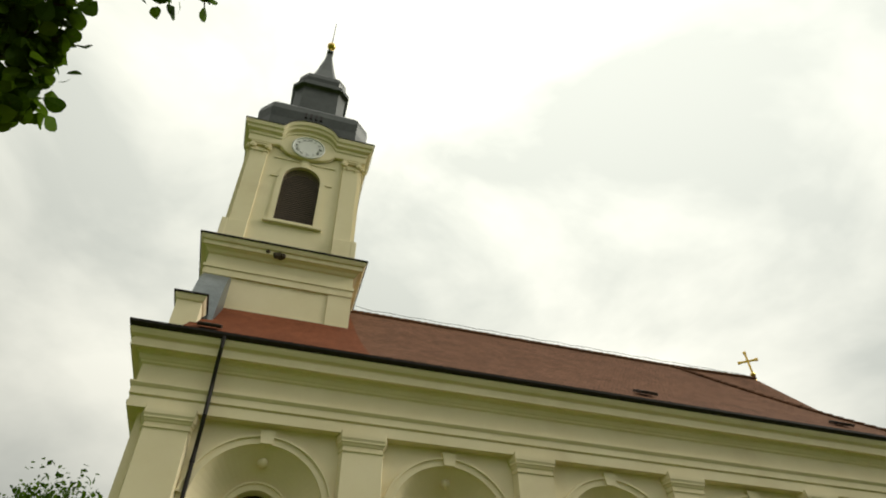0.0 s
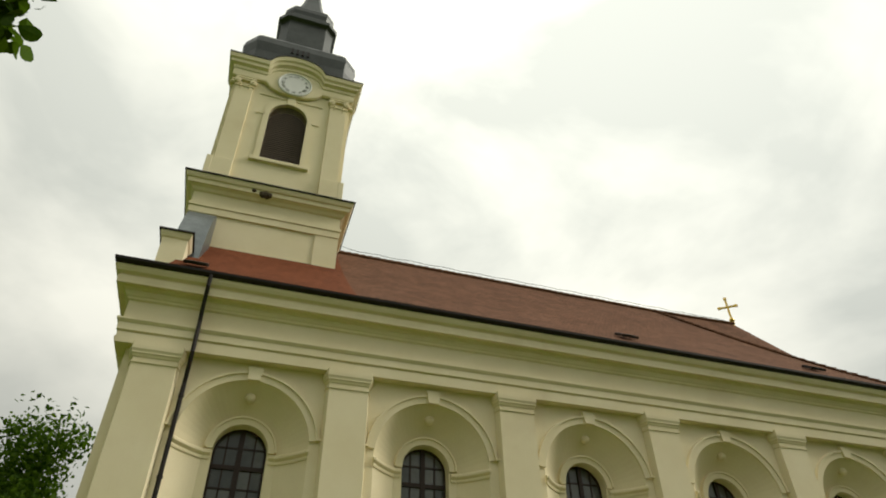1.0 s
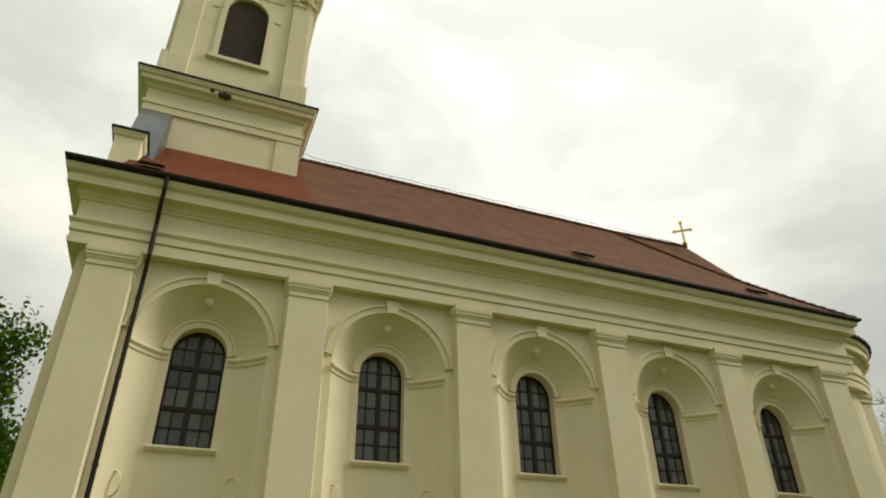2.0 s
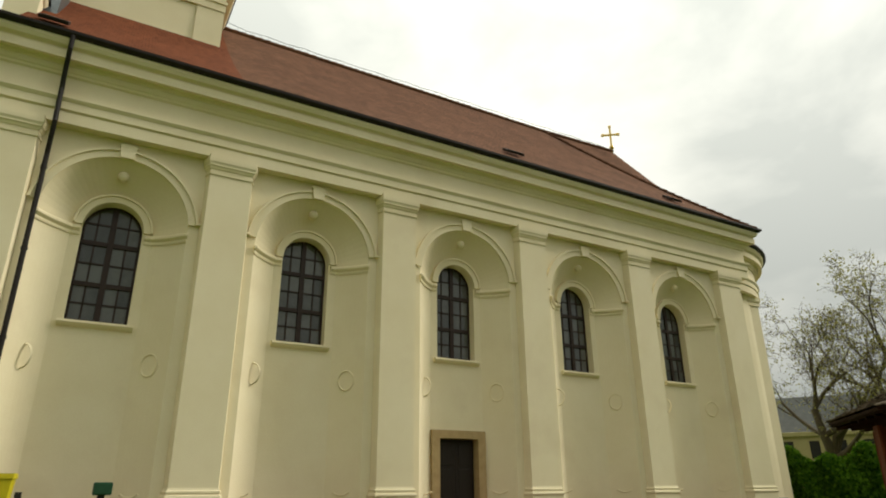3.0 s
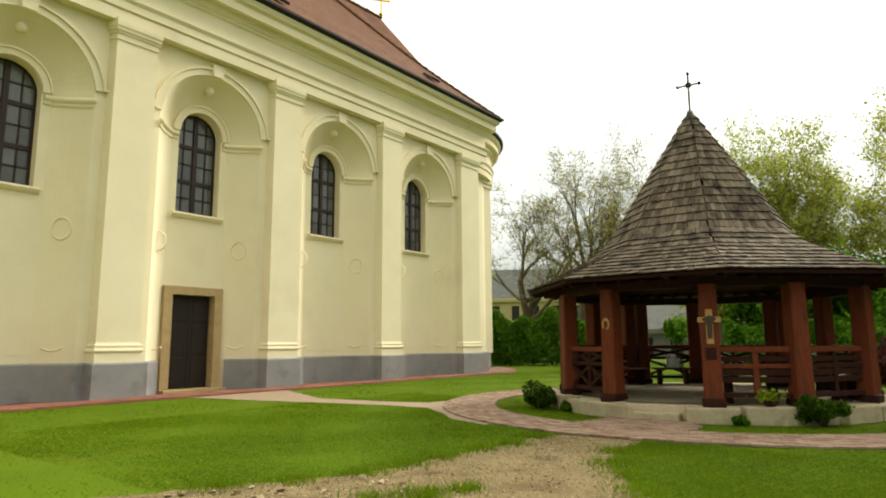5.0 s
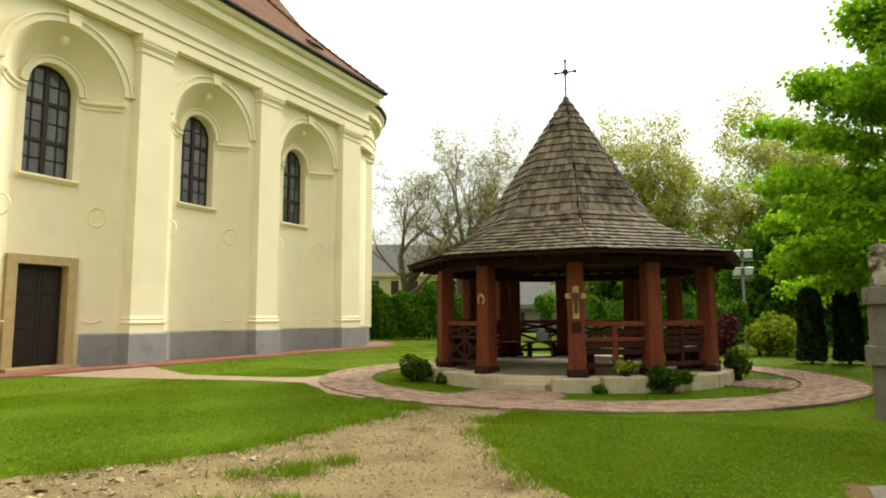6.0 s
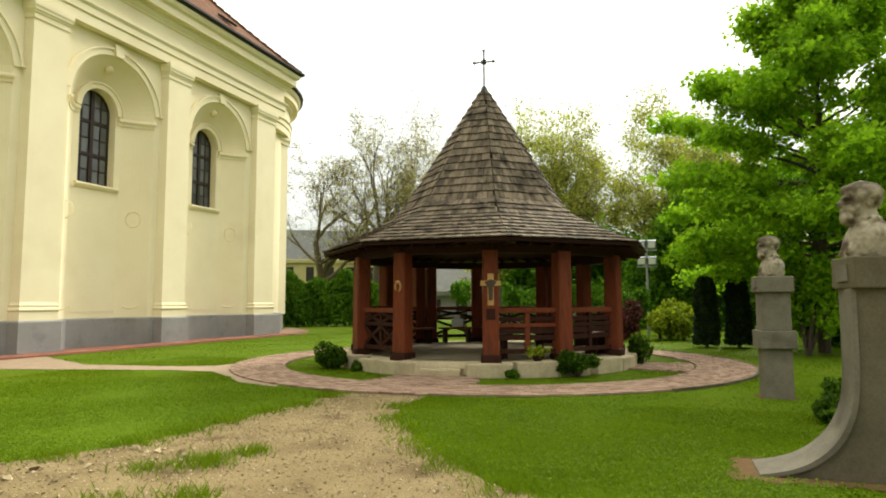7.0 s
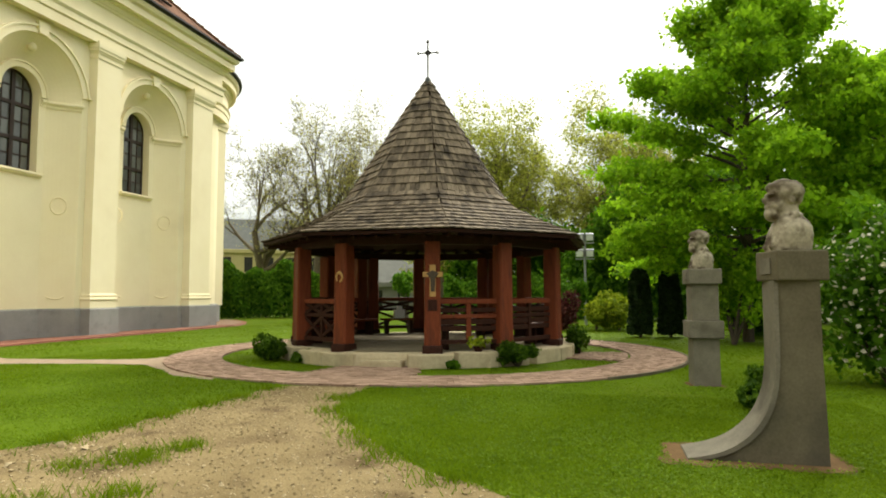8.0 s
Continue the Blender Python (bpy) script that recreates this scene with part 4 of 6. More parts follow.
# ring path of brick pavers round the gazebo
bm = bmesh.new()
grid(bm, [[(*around(t, r), 0.012) for t in range(0, 361, 5)] for r in (RING_IN, RING_OUT)])
ring = tagged(part("ring_path", bm, JOINT), "ring path of pinkish brick pavers round the gazebo", "path", kind="structure")
BRICK = None
rest_v, rest_f = [], []
count = 0
rows_n = 11
for k in range(rows_n):
    r = RING_IN + 0.055 + 0.109 * k
    step = 0.205 / r
    n = int(2 * math.pi / step)
    for j in range(n):
        th = 360 * (j + 0.5 * (k % 2)) / n
        x, y = around(th, r)
        a = GFACE + th
        m = pose(x, y, 0.012 + rng.uniform(-0.004, 0.004), rng.uniform(-0.8, 0.8), rng.uniform(-0.8, 0.8), a + 90 + rng.uniform(-1.2, 1.2))
        near = (th > 340 or th < 12)
        if near and count < 300:
            count += 1
            if BRICK is None:
                BRICK = part("paver", boxed(-0.098, 0.098, -0.051, 0.051, 0, 0.03, bevel=0.0), PAVER, ring)
                BRICK.matrix_basis = m
            else:
                shared("paver", BRICK, ring, m)
        else:
            s = len(rest_v)
            for dx, dy, dz in ((-0.098, -0.051, 0.03), (0.098, -0.051, 0.03), (0.098, 0.051, 0.03), (-0.098, 0.051, 0.03),
                               (-0.098, -0.051, 0.0), (0.098, -0.051, 0.0), (0.098, 0.051, 0.0), (-0.098, 0.051, 0.0)):
                rest_v.append(m @ Vector((dx, dy, dz)))
            rest_f += [(s, s + 1, s + 2, s + 3), (s, s + 4, s + 5, s + 1), (s + 1, s + 5, s + 6, s + 2), (s + 2, s + 6, s + 7, s + 3), (s + 3, s + 7, s + 4, s)]
tagged(raw("pavers", rest_v, rest_f, PAVER, ring), kind="stuff")
bm = bmesh.new()
for t in range(0, 360, 6):
    for r in (RING_OUT + 0.03,):
        p, q = around(t, r), around(t + 6.0, r)
        a = math.degrees(math.atan2(q[1] - p[1], q[0] - p[0]))
        if 24 < t < 235:
            L = math.hypot(q[0] - p[0], q[1] - p[1])
            box(bm, 0, L - 0.01, -0.03, 0.03, -0.01, 0.05, m=pose(p[0], p[1], 0, 0, 0, a))
part("edging", bm, CONCRETE, ring)
# paved approaches from the ring to the gazebo
for t0, t1, mat in ((-27, -3, PAVER), (60, 84, PAVER)):
    bm = bmesh.new()
    for k in range(13):
        r = 3.4 + 0.112 * k
        step = math.degrees(0.205 / r)
        t = t0 + step * 0.5 * (k % 2)
        while t < t1:
            x, y = around(t, r)
            box(bm, -0.098, 0.098, -0.052, 0.052, 0.0, 0.028 + rng.uniform(-0.003, 0.003), m=pose(x, y, 0.008, 0, 0, GFACE + t + 90))
            t += step
    part("approach", bm, mat, ring)

# ---- gazebo ----
gazebo = thing("gazebo", "octagonal red-brown timber gazebo with a weathered wooden shingle roof", "gazebo")
GT = 6.0      # turn of the roof's corners
POSTS = [-62.5, -33, 1.6, 29, 62.5, 93, 123, 149, 185, 211, 240, 268]
PR = 3.2
FLOOR = 0.30


def octagon(r, z, turn=GT):
    return [(*around(turn + 45 * k, r), z) for k in range(8)]


bm = bmesh.new()
grid(bm, [octagon(3.62, -0.02, 20), octagon(3.58, 0.20, 20), octagon(3.55, 0.27, 20), octagon(3.50, FLOOR - 0.01, 20)], close=True, caps=True)
part("base", bm, LIME, gazebo, "pale limestone base")
# the separate stones of the base front
for k in range(24):
    t = k * 15 + rng.uniform(-1.5, 1.5)
    x, y = around(t, 3.42)
    hgt = FLOOR + rng.uniform(-0.05, 0.03)
    L = rng.uniform(0.40, 0.46)
    m = pose(x, y, 0, 0, 0, GFACE + t + 90 + rng.uniform(-4, 4))
    if -24 < (t + 180) % 360 - 180 < -8:
        hgt = 0.16
    part("stone", boxed(-L, L, -0.16, 0.20, -0.02, hgt, bevel=0.035, m=m), LIME, gazebo)
bm = bmesh.new()
bm.faces.new([bm.verts.new(p) for p in octagon(3.3, FLOOR + 0.012, 20)])
part("floor", bm, material("worn_floor_stone", (0.20, 0.165, 0.105), (0.31, 0.255, 0.170), 2.5, 0.9, bump=0.3, fine=30, gloss=0.08), gazebo)


def post_frame(t):
    x, y = around(t, PR)
    return pose(x, y, 0, 0, 0, GFACE + t - 90)


for t in POSTS + [142, 218]:
    e = new("post")
    e.parent = gazebo
    e.matrix_basis = post_frame(t)
    bm = bmesh.new()
    rows = []
    for h, z in ((0.168, 0.36), (0.166, 0.6), (0.160, 1.0), (0.158, 1.6), (0.154, 2.5)):
        c = 0.03
        rows.append([(h, -h + c, z), (h, h - c, z), (h - c, h, z), (-h + c, h, z), (-h, h - c, z), (-h, -h + c, z), (-h + c, -h, z), (h - c, -h, z)])
    part("shaft", grid(bm, rows, close=True, caps=True), RED_WOOD, e)
    part("foot", boxed(-0.20, 0.20, -0.20, 0.20, FLOOR - 0.12, 0.44, bevel=0.05), DARK_SHADED_TIMBER, e, "dark weathered foot block")


def bay_m(ta, tb):
    (xa, ya), (xb, yb) = around(ta, PR), around(tb, PR)
    return pose((xa + xb) / 2, (ya + yb) / 2, 0, 0, 0, math.degrees(math.atan2(yb - ya, xb - xa))), math.hypot(xb - xa, yb - ya) / 2


pairs = list(zip(POSTS, POSTS[1:] + [POSTS[0] + 360]))
for i, (ta, tb) in enumerate(pairs):
    m, h = bay_m(ta, tb)
    # beams and inner rails get the darkened colour in place of real shade
    part("ring_beam", boxed(-h - 0.08, h + 0.08, -0.11, 0.11, 2.46, 2.64, bevel=0.01, m=m), DARK_SHADED_TIMBER, gazebo)
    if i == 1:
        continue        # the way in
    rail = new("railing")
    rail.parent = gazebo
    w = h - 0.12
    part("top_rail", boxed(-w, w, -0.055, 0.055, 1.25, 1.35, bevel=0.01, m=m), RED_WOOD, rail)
    part("bottom_rail", boxed(-w, w, -0.045, 0.045, 0.44, 0.53, bevel=0.01, m=m), DARK_SHADED_TIMBER, rail)
    part("middle_rail", boxed(-w, w, -0.04, 0.04, 0.96, 1.04, bevel=0.008, m=m), DARK_SHADED_TIMBER if i != 2 else RED_WOOD, rail)
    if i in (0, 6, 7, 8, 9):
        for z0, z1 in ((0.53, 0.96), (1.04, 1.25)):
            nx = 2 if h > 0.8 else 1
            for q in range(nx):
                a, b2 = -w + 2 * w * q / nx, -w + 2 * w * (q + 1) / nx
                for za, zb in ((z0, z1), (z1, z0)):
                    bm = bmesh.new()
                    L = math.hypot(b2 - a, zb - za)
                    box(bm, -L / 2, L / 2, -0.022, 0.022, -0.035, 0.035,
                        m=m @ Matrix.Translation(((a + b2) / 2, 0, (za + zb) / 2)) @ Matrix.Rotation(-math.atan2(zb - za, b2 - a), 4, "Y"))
                    part("lattice", bm, DARK_SHADED_TIMBER, rail)
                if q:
                    part("upright", boxed(a - 0.035, a + 0.035, -0.03, 0.03, z0, z1, m=m), DARK_SHADED_TIMBER, rail)
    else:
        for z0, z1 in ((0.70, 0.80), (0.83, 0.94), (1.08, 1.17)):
            part("board", boxed(-w, w, -0.02, 0.02, z0, z1, bevel=0.006, m=m), DARK_SHADED_TIMBER, rail)
        part("upright", boxed(-0.05, 0.05, -0.035, 0.035, 0.53, 1.25, bevel=0.006, m=m), RED_WOOD if i == 2 else DARK_SHADED_TIMBER, rail)
    if i not in (0,):
        bench = new("bench")
        bench.parent = gazebo
        part("seat", boxed(-w + 0.08, w - 0.08, 0.16, 0.52, 0.70, 0.75, bevel=0.012, m=m), RED_WOOD, bench)
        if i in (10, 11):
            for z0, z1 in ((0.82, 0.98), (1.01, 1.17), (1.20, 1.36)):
                part("backrest", boxed(-w + 0.08, w - 0.08, 0.10, 0.14, z0, z1, bevel=0.008, m=m), DARK_SHADED_TIMBER, bench)
            part("end_panel", boxed(-w + 0.02, -w + 0.07, 0.08, 0.54, FLOOR, 1.38, bevel=0.01, m=m), DARK_SHADED_TIMBER, bench)
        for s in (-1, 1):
            part("leg", boxed(s * (w - 0.25) - 0.04, s * (w - 0.25) + 0.04, 0.2, 0.48, FLOOR, 0.70, m=m), DARK_SHADED_TIMBER, bench)

# the roof: a steep eight-sided cone on a flared skirt
PROFILE = [(4.09, 2.685), (3.30, 3.01), (2.62, 3.34), (2.08, 3.74), (0.04, 6.93)]


def roof_at(s):
    """Radius and height at a share of the slope's length, from the eave."""
    seg = [math.hypot(b[0] - a[0], b[1] - a[1]) for a, b in zip(PROFILE, PROFILE[1:])]
    d = s * sum(seg)
    for (a, b), L in zip(zip(PROFILE, PROFILE[1:]), seg):
        if d <= L or b == PROFILE[-1]:
            q = min(1.0, d / L)
            return a[0] + (b[0] - a[0]) * q, a[1] + (b[1] - a[1]) * q
        d -= L


# deck, fascia and rafters: eave shade is put into their dark colour
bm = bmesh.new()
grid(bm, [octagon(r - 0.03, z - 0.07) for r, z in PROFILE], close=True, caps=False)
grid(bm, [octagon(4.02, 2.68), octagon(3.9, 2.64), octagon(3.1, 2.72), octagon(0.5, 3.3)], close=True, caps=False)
part("roof_deck", bm, DARK_SHADED_TIMBER, gazebo)
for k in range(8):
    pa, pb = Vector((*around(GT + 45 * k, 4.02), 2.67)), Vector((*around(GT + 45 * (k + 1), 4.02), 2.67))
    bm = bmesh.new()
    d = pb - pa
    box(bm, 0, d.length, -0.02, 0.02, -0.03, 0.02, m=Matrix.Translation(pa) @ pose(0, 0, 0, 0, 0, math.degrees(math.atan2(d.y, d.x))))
    part("fascia", bm, DARK_SHADED_TIMBER, gazebo)
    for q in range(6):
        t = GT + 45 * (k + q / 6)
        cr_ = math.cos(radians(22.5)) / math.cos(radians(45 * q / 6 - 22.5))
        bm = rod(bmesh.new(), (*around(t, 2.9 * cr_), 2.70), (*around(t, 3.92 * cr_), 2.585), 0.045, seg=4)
        part("rafter", bm, DARK_SHADED_TIMBER, gazebo)

# shingles, course by course
lower_n, upper_n = 10, 16
total = sum(math.hypot(b[0] - a[0], b[1] - a[1]) for a, b in zip(PROFILE, PROFILE[1:]))
low_len = sum(math.hypot(b[0] - a[0], b[1] - a[1]) for a, b in zip(PROFILE[:4], PROFILE[1:4]))
courses = [(low_len * k / lower_n, low_len / lower_n) for k in range(lower_n)]
courses += [(low_len + (total - low_len) * k / upper_n, (total - low_len) / upper_n) for k in range(upper_n)]
near_list, far_v, far_f = [], [], []
unit = [(0, 0, 0), (1, 0, 0), (1, 1, 0), (0, 1, 0), (0, 0, 1), (1, 0, 1), (1, 1, 1), (0, 1, 1)]
faces = [(0, 3, 2, 1), (4, 5, 6, 7), (0, 1, 5, 4), (1, 2, 6, 5), (2, 3, 7, 6), (3, 0, 4, 7)]
rng = random.Random(21)
for ci, (d0, step) in enumerate(courses):
    r0, z0 = roof_at(d0 / total)
    r1, z1 = roof_at(min(1.0, (d0 + step * 1.35) / total))
    for f in range(8):
        A, B = Vector((*around(GT + 45 * f, r0), z0)), Vector((*around(GT + 45 * (f + 1), r0), z0))
        A1, B1 = Vector((*around(GT + 45 * f, r1), z1)), Vector((*around(GT + 45 * (f + 1), r1), z1))
        along = (B - A).normalized()
        upw = ((A1 + B1) / 2 - (A + B) / 2)
        slant = upw.length
        upw.normalize()
        nor = along.cross(upw).normalized()
        if nor.z < 0:
            nor = -nor
        L0, L1 = (B - A).length, (B1 - A1).length
        x = rng.uniform(-0.06, 0.0)
        while x < L0:
            w = rng.uniform(0.07, 0.15)
            a, b2 = max(0.0, x), min(L0, x + w - 0.008)
            x += w
            if b2 - a < 0.03:
                continue
            u0, u1 = a / L0, b2 / L0
            lift0, lift1 = 0.05 + rng.uniform(-0.005, 0.010), 0.012
            drop = rng.uniform(-0.006, 0.014)
            p0, p1 = A.lerp(B, u0) - upw * drop, A.lerp(B, u1) - upw * (drop + rng.uniform(-0.006, 0.006))
            q0, q1 = A1.lerp(B1, u0), A1.lerp(B1, u1)
            top = [p0 + nor * lift0, p1 + nor * (lift0 + rng.uniform(-0.006, 0.006)), q1 + nor * lift1, q0 + nor * lift1]
            low = [v - nor * 0.022 for v in top]
            front = f in (6, 7, 0)
            near_list.append((front, ci, low + top))
shingles_near = [s for s in near_list if s[0]]
pick = [s for s in shingles_near if s[1] < 9][:300]
chosen = set(id(s) for s in pick)
for s in pick:
    raw("shingle", [tuple(v) for v in s[2]], faces, SHINGLE, gazebo)
for s in near_list:
    if id(s) in chosen:
        continue
    o = len(far_v)
    far_v += [tuple(v) for v in s[2]]
    far_f += [tuple(i + o for i in fc) for fc in faces]
tagged(raw("shingles", far_v, far_f, SHINGLE, gazebo), kind="stuff")
bm = bmesh.new()
lathe(bm, [(0.12, 6.80), (0.07, 6.98), (0.03, 7.02)], GX, GY, 8)
part("cap", bm, SHEET, gazebo)
# iron cross on top
e = new("roof_cross")
e.parent = gazebo
e.matrix_basis = pose(GX, GY, 6.95, 0, 0, GFACE - 90 - 10)
bm = bmesh.new()
rod(bm, (0, 0, 0), (0, 0, 0.98), 0.022)
rod(bm, (-0.25, 0, 0.70), (0.25, 0, 0.70), 0.020)
for x, z in ((-0.25, 0.70), (0.25, 0.70), (0, 1.0)):
    bmesh.ops.create_uvsphere(bm, u_segments=8, v_segments=6, radius=0.042, matrix=Matrix.Translation((x, 0, z)))
bmesh.ops.create_cone(bm, cap_ends=True, segments=12, radius1=0.075, radius2=0.075, depth=0.03, matrix=Matrix.Translation((0, 0, 0.70)) @ pose(0, 0, 0, 90))
part("cross", bm, IRON, e, "black iron cross")

# carved crosses and plaques fixed to the posts by the way in
m = post_frame(1.6)
cx = thing("wall_crucifix", "small carved ochre wooden cross fixed to a gazebo post", "crucifix")
bm = bmesh.new()
box(bm, -0.06, 0.06, 0.15, 0.18, 1.40, 2.03, bevel=0.006, m=m)
box(bm, -0.20, 0.20, 0.152, 0.182, 1.79, 1.89, bevel=0.006, m=m)
part("cross", bm, CROSS_WOOD, cx)
bm = bmesh.new()
grid(bm, [[m @ Vector((x * s, 0.19 + d, z)) for x, z in ((-0.13, 1.86), (0.0, 1.92), (0.13, 1.86), (0.05, 1.76), (0.04, 1.5), (-0.04, 1.5), (-0.05, 1.76))] for s, d in ((1, -0.012), (0.8, 0.012))], close=True, caps=True)
part("relief", bm, BARK, cx, "dark plain relief")
bm = boxed(-0.09, 0.09, 0.15, 0.17, 1.12, 1.34, bevel=0.008, m=m)
part("plaque", bm, DARK_SHADED_TIMBER, cx, "dark wooden plaque")
m = post_frame(-33)
orn = thing("wall_ornament", "small carved ochre wooden ornament fixed to a gazebo post", "ornament")
bm = bmesh.new()
rows = []
for k in range(19):
    a = -0.9 + 5.4 * k / 18
    w = 0.020 + 0.010 * math.sin(math.pi * k / 18)
    rows.append([m @ Vector(((0.075 + dr) * math.cos(a), 0.165 + dz, 1.80 + (0.095 + dr) * math.sin(a))) for dr, dz in ((-w, 0), (0, w), (w, 0), (0, -w))])
grid(bm, rows, close=True, caps=True)
part("carving", bm, CROSS_WOOD, orn)
# white carton on the back bench
m, h = bay_m(POSTS[8], POSTS[9])
cart = thing("carton", "white paper carton standing on the back bench", "carton")
part("body", boxed(-0.18, 0.12, 0.22, 0.40, 0.755, 1.0, bevel=0.01, m=m), CLOCK_WHITE, cart)
part("flap", boxed(-0.10, 0.04, 0.24, 0.38, 1.0, 1.10, bevel=0.01, m=m), CLOCK_WHITE, cart)


# ---- stone busts on pedestals ----
def bust(at, turn, s, wide=1.0):
    """A plain weathered bust: one mesh of a lofted coat, a head and its masses merged."""
    bm = bmesh.new()
    rows = []
    # back, front, half width, height of the coat
    for back, front, half, z in ((-0.195, 0.215, 0.19, -0.01), (-0.205, 0.205, 0.21, 0.07), (-0.212, 0.185, 0.215, 0.15), (-0.205, 0.155, 0.205, 0.21),
                                 (-0.180, 0.125, 0.170, 0.265), (-0.135, 0.105, 0.120, 0.305), (-0.105, 0.100, 0.095, 0.345), (-0.09, 0.095, 0.088, 0.43)):
        row = []
        for k in range(28):
            a = 2 * math.pi * k / 28
            c, q = math.cos(a), math.sin(a)
            x = half * wide * math.copysign(abs(c) ** 0.75, c)
            y = (back + front) / 2 * wide + (front - back) / 2 * wide * math.copysign(abs(q) ** 0.75, q)
            row.append((x * s, y * s, z * s))
        rows.append(row)
    grid(bm, rows, close=True, caps=True)
    # skull, back of the hair, temples, jaw and beard, chin, brow, nose, moustache, forelock, ears
    masses = [(0, 0.025, 0.525, 0.112, 0.138, 0.135), (0, -0.035, 0.535, 0.122, 0.115, 0.110), (0, -0.045, 0.470, 0.105, 0.085, 0.075), (0, 0.095, 0.415, 0.084, 0.088, 0.100),
              (0, 0.135, 0.335, 0.064, 0.070, 0.072), (0, 0.160, 0.505, 0.078, 0.026, 0.017), (0, 0.185, 0.455, 0.019, 0.036, 0.036), (0, 0.175, 0.470, 0.014, 0.020, 0.045),
              (0, 0.165, 0.400, 0.050, 0.036, 0.018), (0.02, 0.110, 0.575, 0.085, 0.062, 0.052), (0.106, 0.005, 0.450, 0.016, 0.028, 0.040),
              (-0.106, 0.005, 0.450, 0.016, 0.028, 0.040), (0.085, -0.02, 0.53, 0.045, 0.085, 0.075), (-0.085, -0.02, 0.53, 0.045, 0.085, 0.075)]
    # lapels from the neck down to the front of the coat, and a turned-up collar
    for side in (-1, 1):
        for k in range(12):
            u = k / 11
            masses.append((side * (0.110 - 0.05 * u) * (1 + 0.25 * math.sin(math.pi * u)), (-0.03 + 0.235 * u) * wide, 0.325 - 0.285 * u ** 1.2, 0.026, 0.026, 0.028))
    for k in range(13):
        a = math.pi + math.pi * k / 12
        masses.append((0.098 * math.cos(a), -0.005 + 0.095 * math.sin(a), 0.318, 0.024, 0.024, 0.028))
    for x, y, z, rx, ry, rz in masses:
        bmesh.ops.create_icosphere(bm, subdivisions=2, radius=1, matrix=Matrix.Translation((x * s, y * s, z * s)) @ Matrix.Diagonal((rx * s, ry * s, rz * s, 1)))
    ob = part("stone_bust", bm, BUST, smooth=True, clean=True)
    ob.matrix_world = pose(*at, 0, 0, turn)
    rm = ob.modifiers.new("merge", "REMESH")
    rm.mode, rm.voxel_size, rm.use_smooth_shade = "VOXEL", 0.009 * s, True
    sm = ob.modifiers.new("soften", "SMOOTH")
    sm.iterations, sm.factor = 2, 0.4
    return tagged(ob, "weathered pale stone bust on a concrete pedestal", "bust", group="busts")


RIBBON = material("pale_worn_concrete", (0.115, 0.102, 0.076), (0.20, 0.178, 0.134), 4, 0.9, bump=0.5, fine=45, gloss=0.1, spots=((0.08, 0.07, 0.052), 2.4, 0.5, 0.75))
p1 = thing("pedestal", "slender banded pale grey concrete pedestal standing in the lawn", "pedestal", at=(10.95, -1.56, 0), turn=4)
b = bmesh.new()
part("shaft", lathe_square(b, [(0.20, -0.05), (0.195, 0.75)], 0, 0), RIBBON, p1)
part("band", boxed(-0.26, 0.26, -0.26, 0.26, 0.75, 1.02, bevel=0.015), RIBBON, p1)
part("shaft", boxed(-0.205, 0.205, -0.205, 0.205, 1.02, 1.60, bevel=0.012), RIBBON, p1)
part("block", boxed(-0.265, 0.265, -0.25, 0.25, 1.60, 1.84, bevel=0.015), RIBBON, p1)
part("plaque", boxed(-0.12, 0.12, 0.25, 0.262, 1.66, 1.78), RIBBON, p1)
bust((10.95, -1.56, 1.84), 16, 0.98, 0.84)

p2 = thing("pedestal", "heavy grey concrete pedestal with a curved stone ribbon foot", "pedestal")
BEND = [(-1.43, 1.56), (-1.43, 1.10), (-1.425, 0.86), (-1.405, 0.66), (-1.36, 0.49), (-1.285, 0.34), (-1.17, 0.21), (-1.02, 0.11), (-0.85, 0.05), (-0.70, 0.02)]
CURVE = []
for k in range(len(BEND) - 1):
    p0, p1, q1, q0 = (Vector(BEND[max(0, min(len(BEND) - 1, k + d))]) for d in (-1, 0, 1, 2))
    for u in (0.0, 0.2, 0.4, 0.6, 0.8):
        CURVE.append(tuple(0.5 * (2 * p1 + (q1 - p0) * u + (2 * p0 - 5 * p1 + 4 * q1 - q0) * u ** 2 + (3 * p1 - p0 - 3 * q1 + q0) * u ** 3)))
CURVE += [BEND[-1], (-0.68, -0.03)]
b = bmesh.new()
back = [(-1.80 - 0.025 * max(0.0, 0.9 - z), z) for _, z in CURVE]
grid(b, [[(x, y - 0.02, max(z, -0.03)) for y, z in CURVE] + [(x, y, max(z, -0.03)) for y, z in back[::-1]] for x in (6.03, 6.40)], close=True, caps=True)
part("body", b, CONCRETE, p2)
b = bmesh.new()
rows = []
for y, z in CURVE:
    w = 0.40 + 0.14 * max(0.0, 1 - z / 0.6)
    rows.append([(6.0, y, z), (6.0 + w, y, z), (6.0 + w, y - 0.035, z - 0.025), (6.0, y - 0.035, z - 0.025)])
grid(b, rows, close=True, caps=True)
part("ribbon", b, RIBBON, p2, "pale curved ribbon")
blk = part("block", boxed(-0.225, 0.225, -0.215, 0.215, 0, 0.26, bevel=0.015), CONCRETE, p2)
plq = part("plaque", boxed(-0.11, 0.11, 0.215, 0.228, 0.06, 0.20), RIBBON, p2)
for ob in (blk, plq):
    ob.matrix_world = pose(6.21, -1.63, 1.56, 0, 0, 9)
bust((6.22, -1.62, 1.82), 12, 1.0, 0.86)
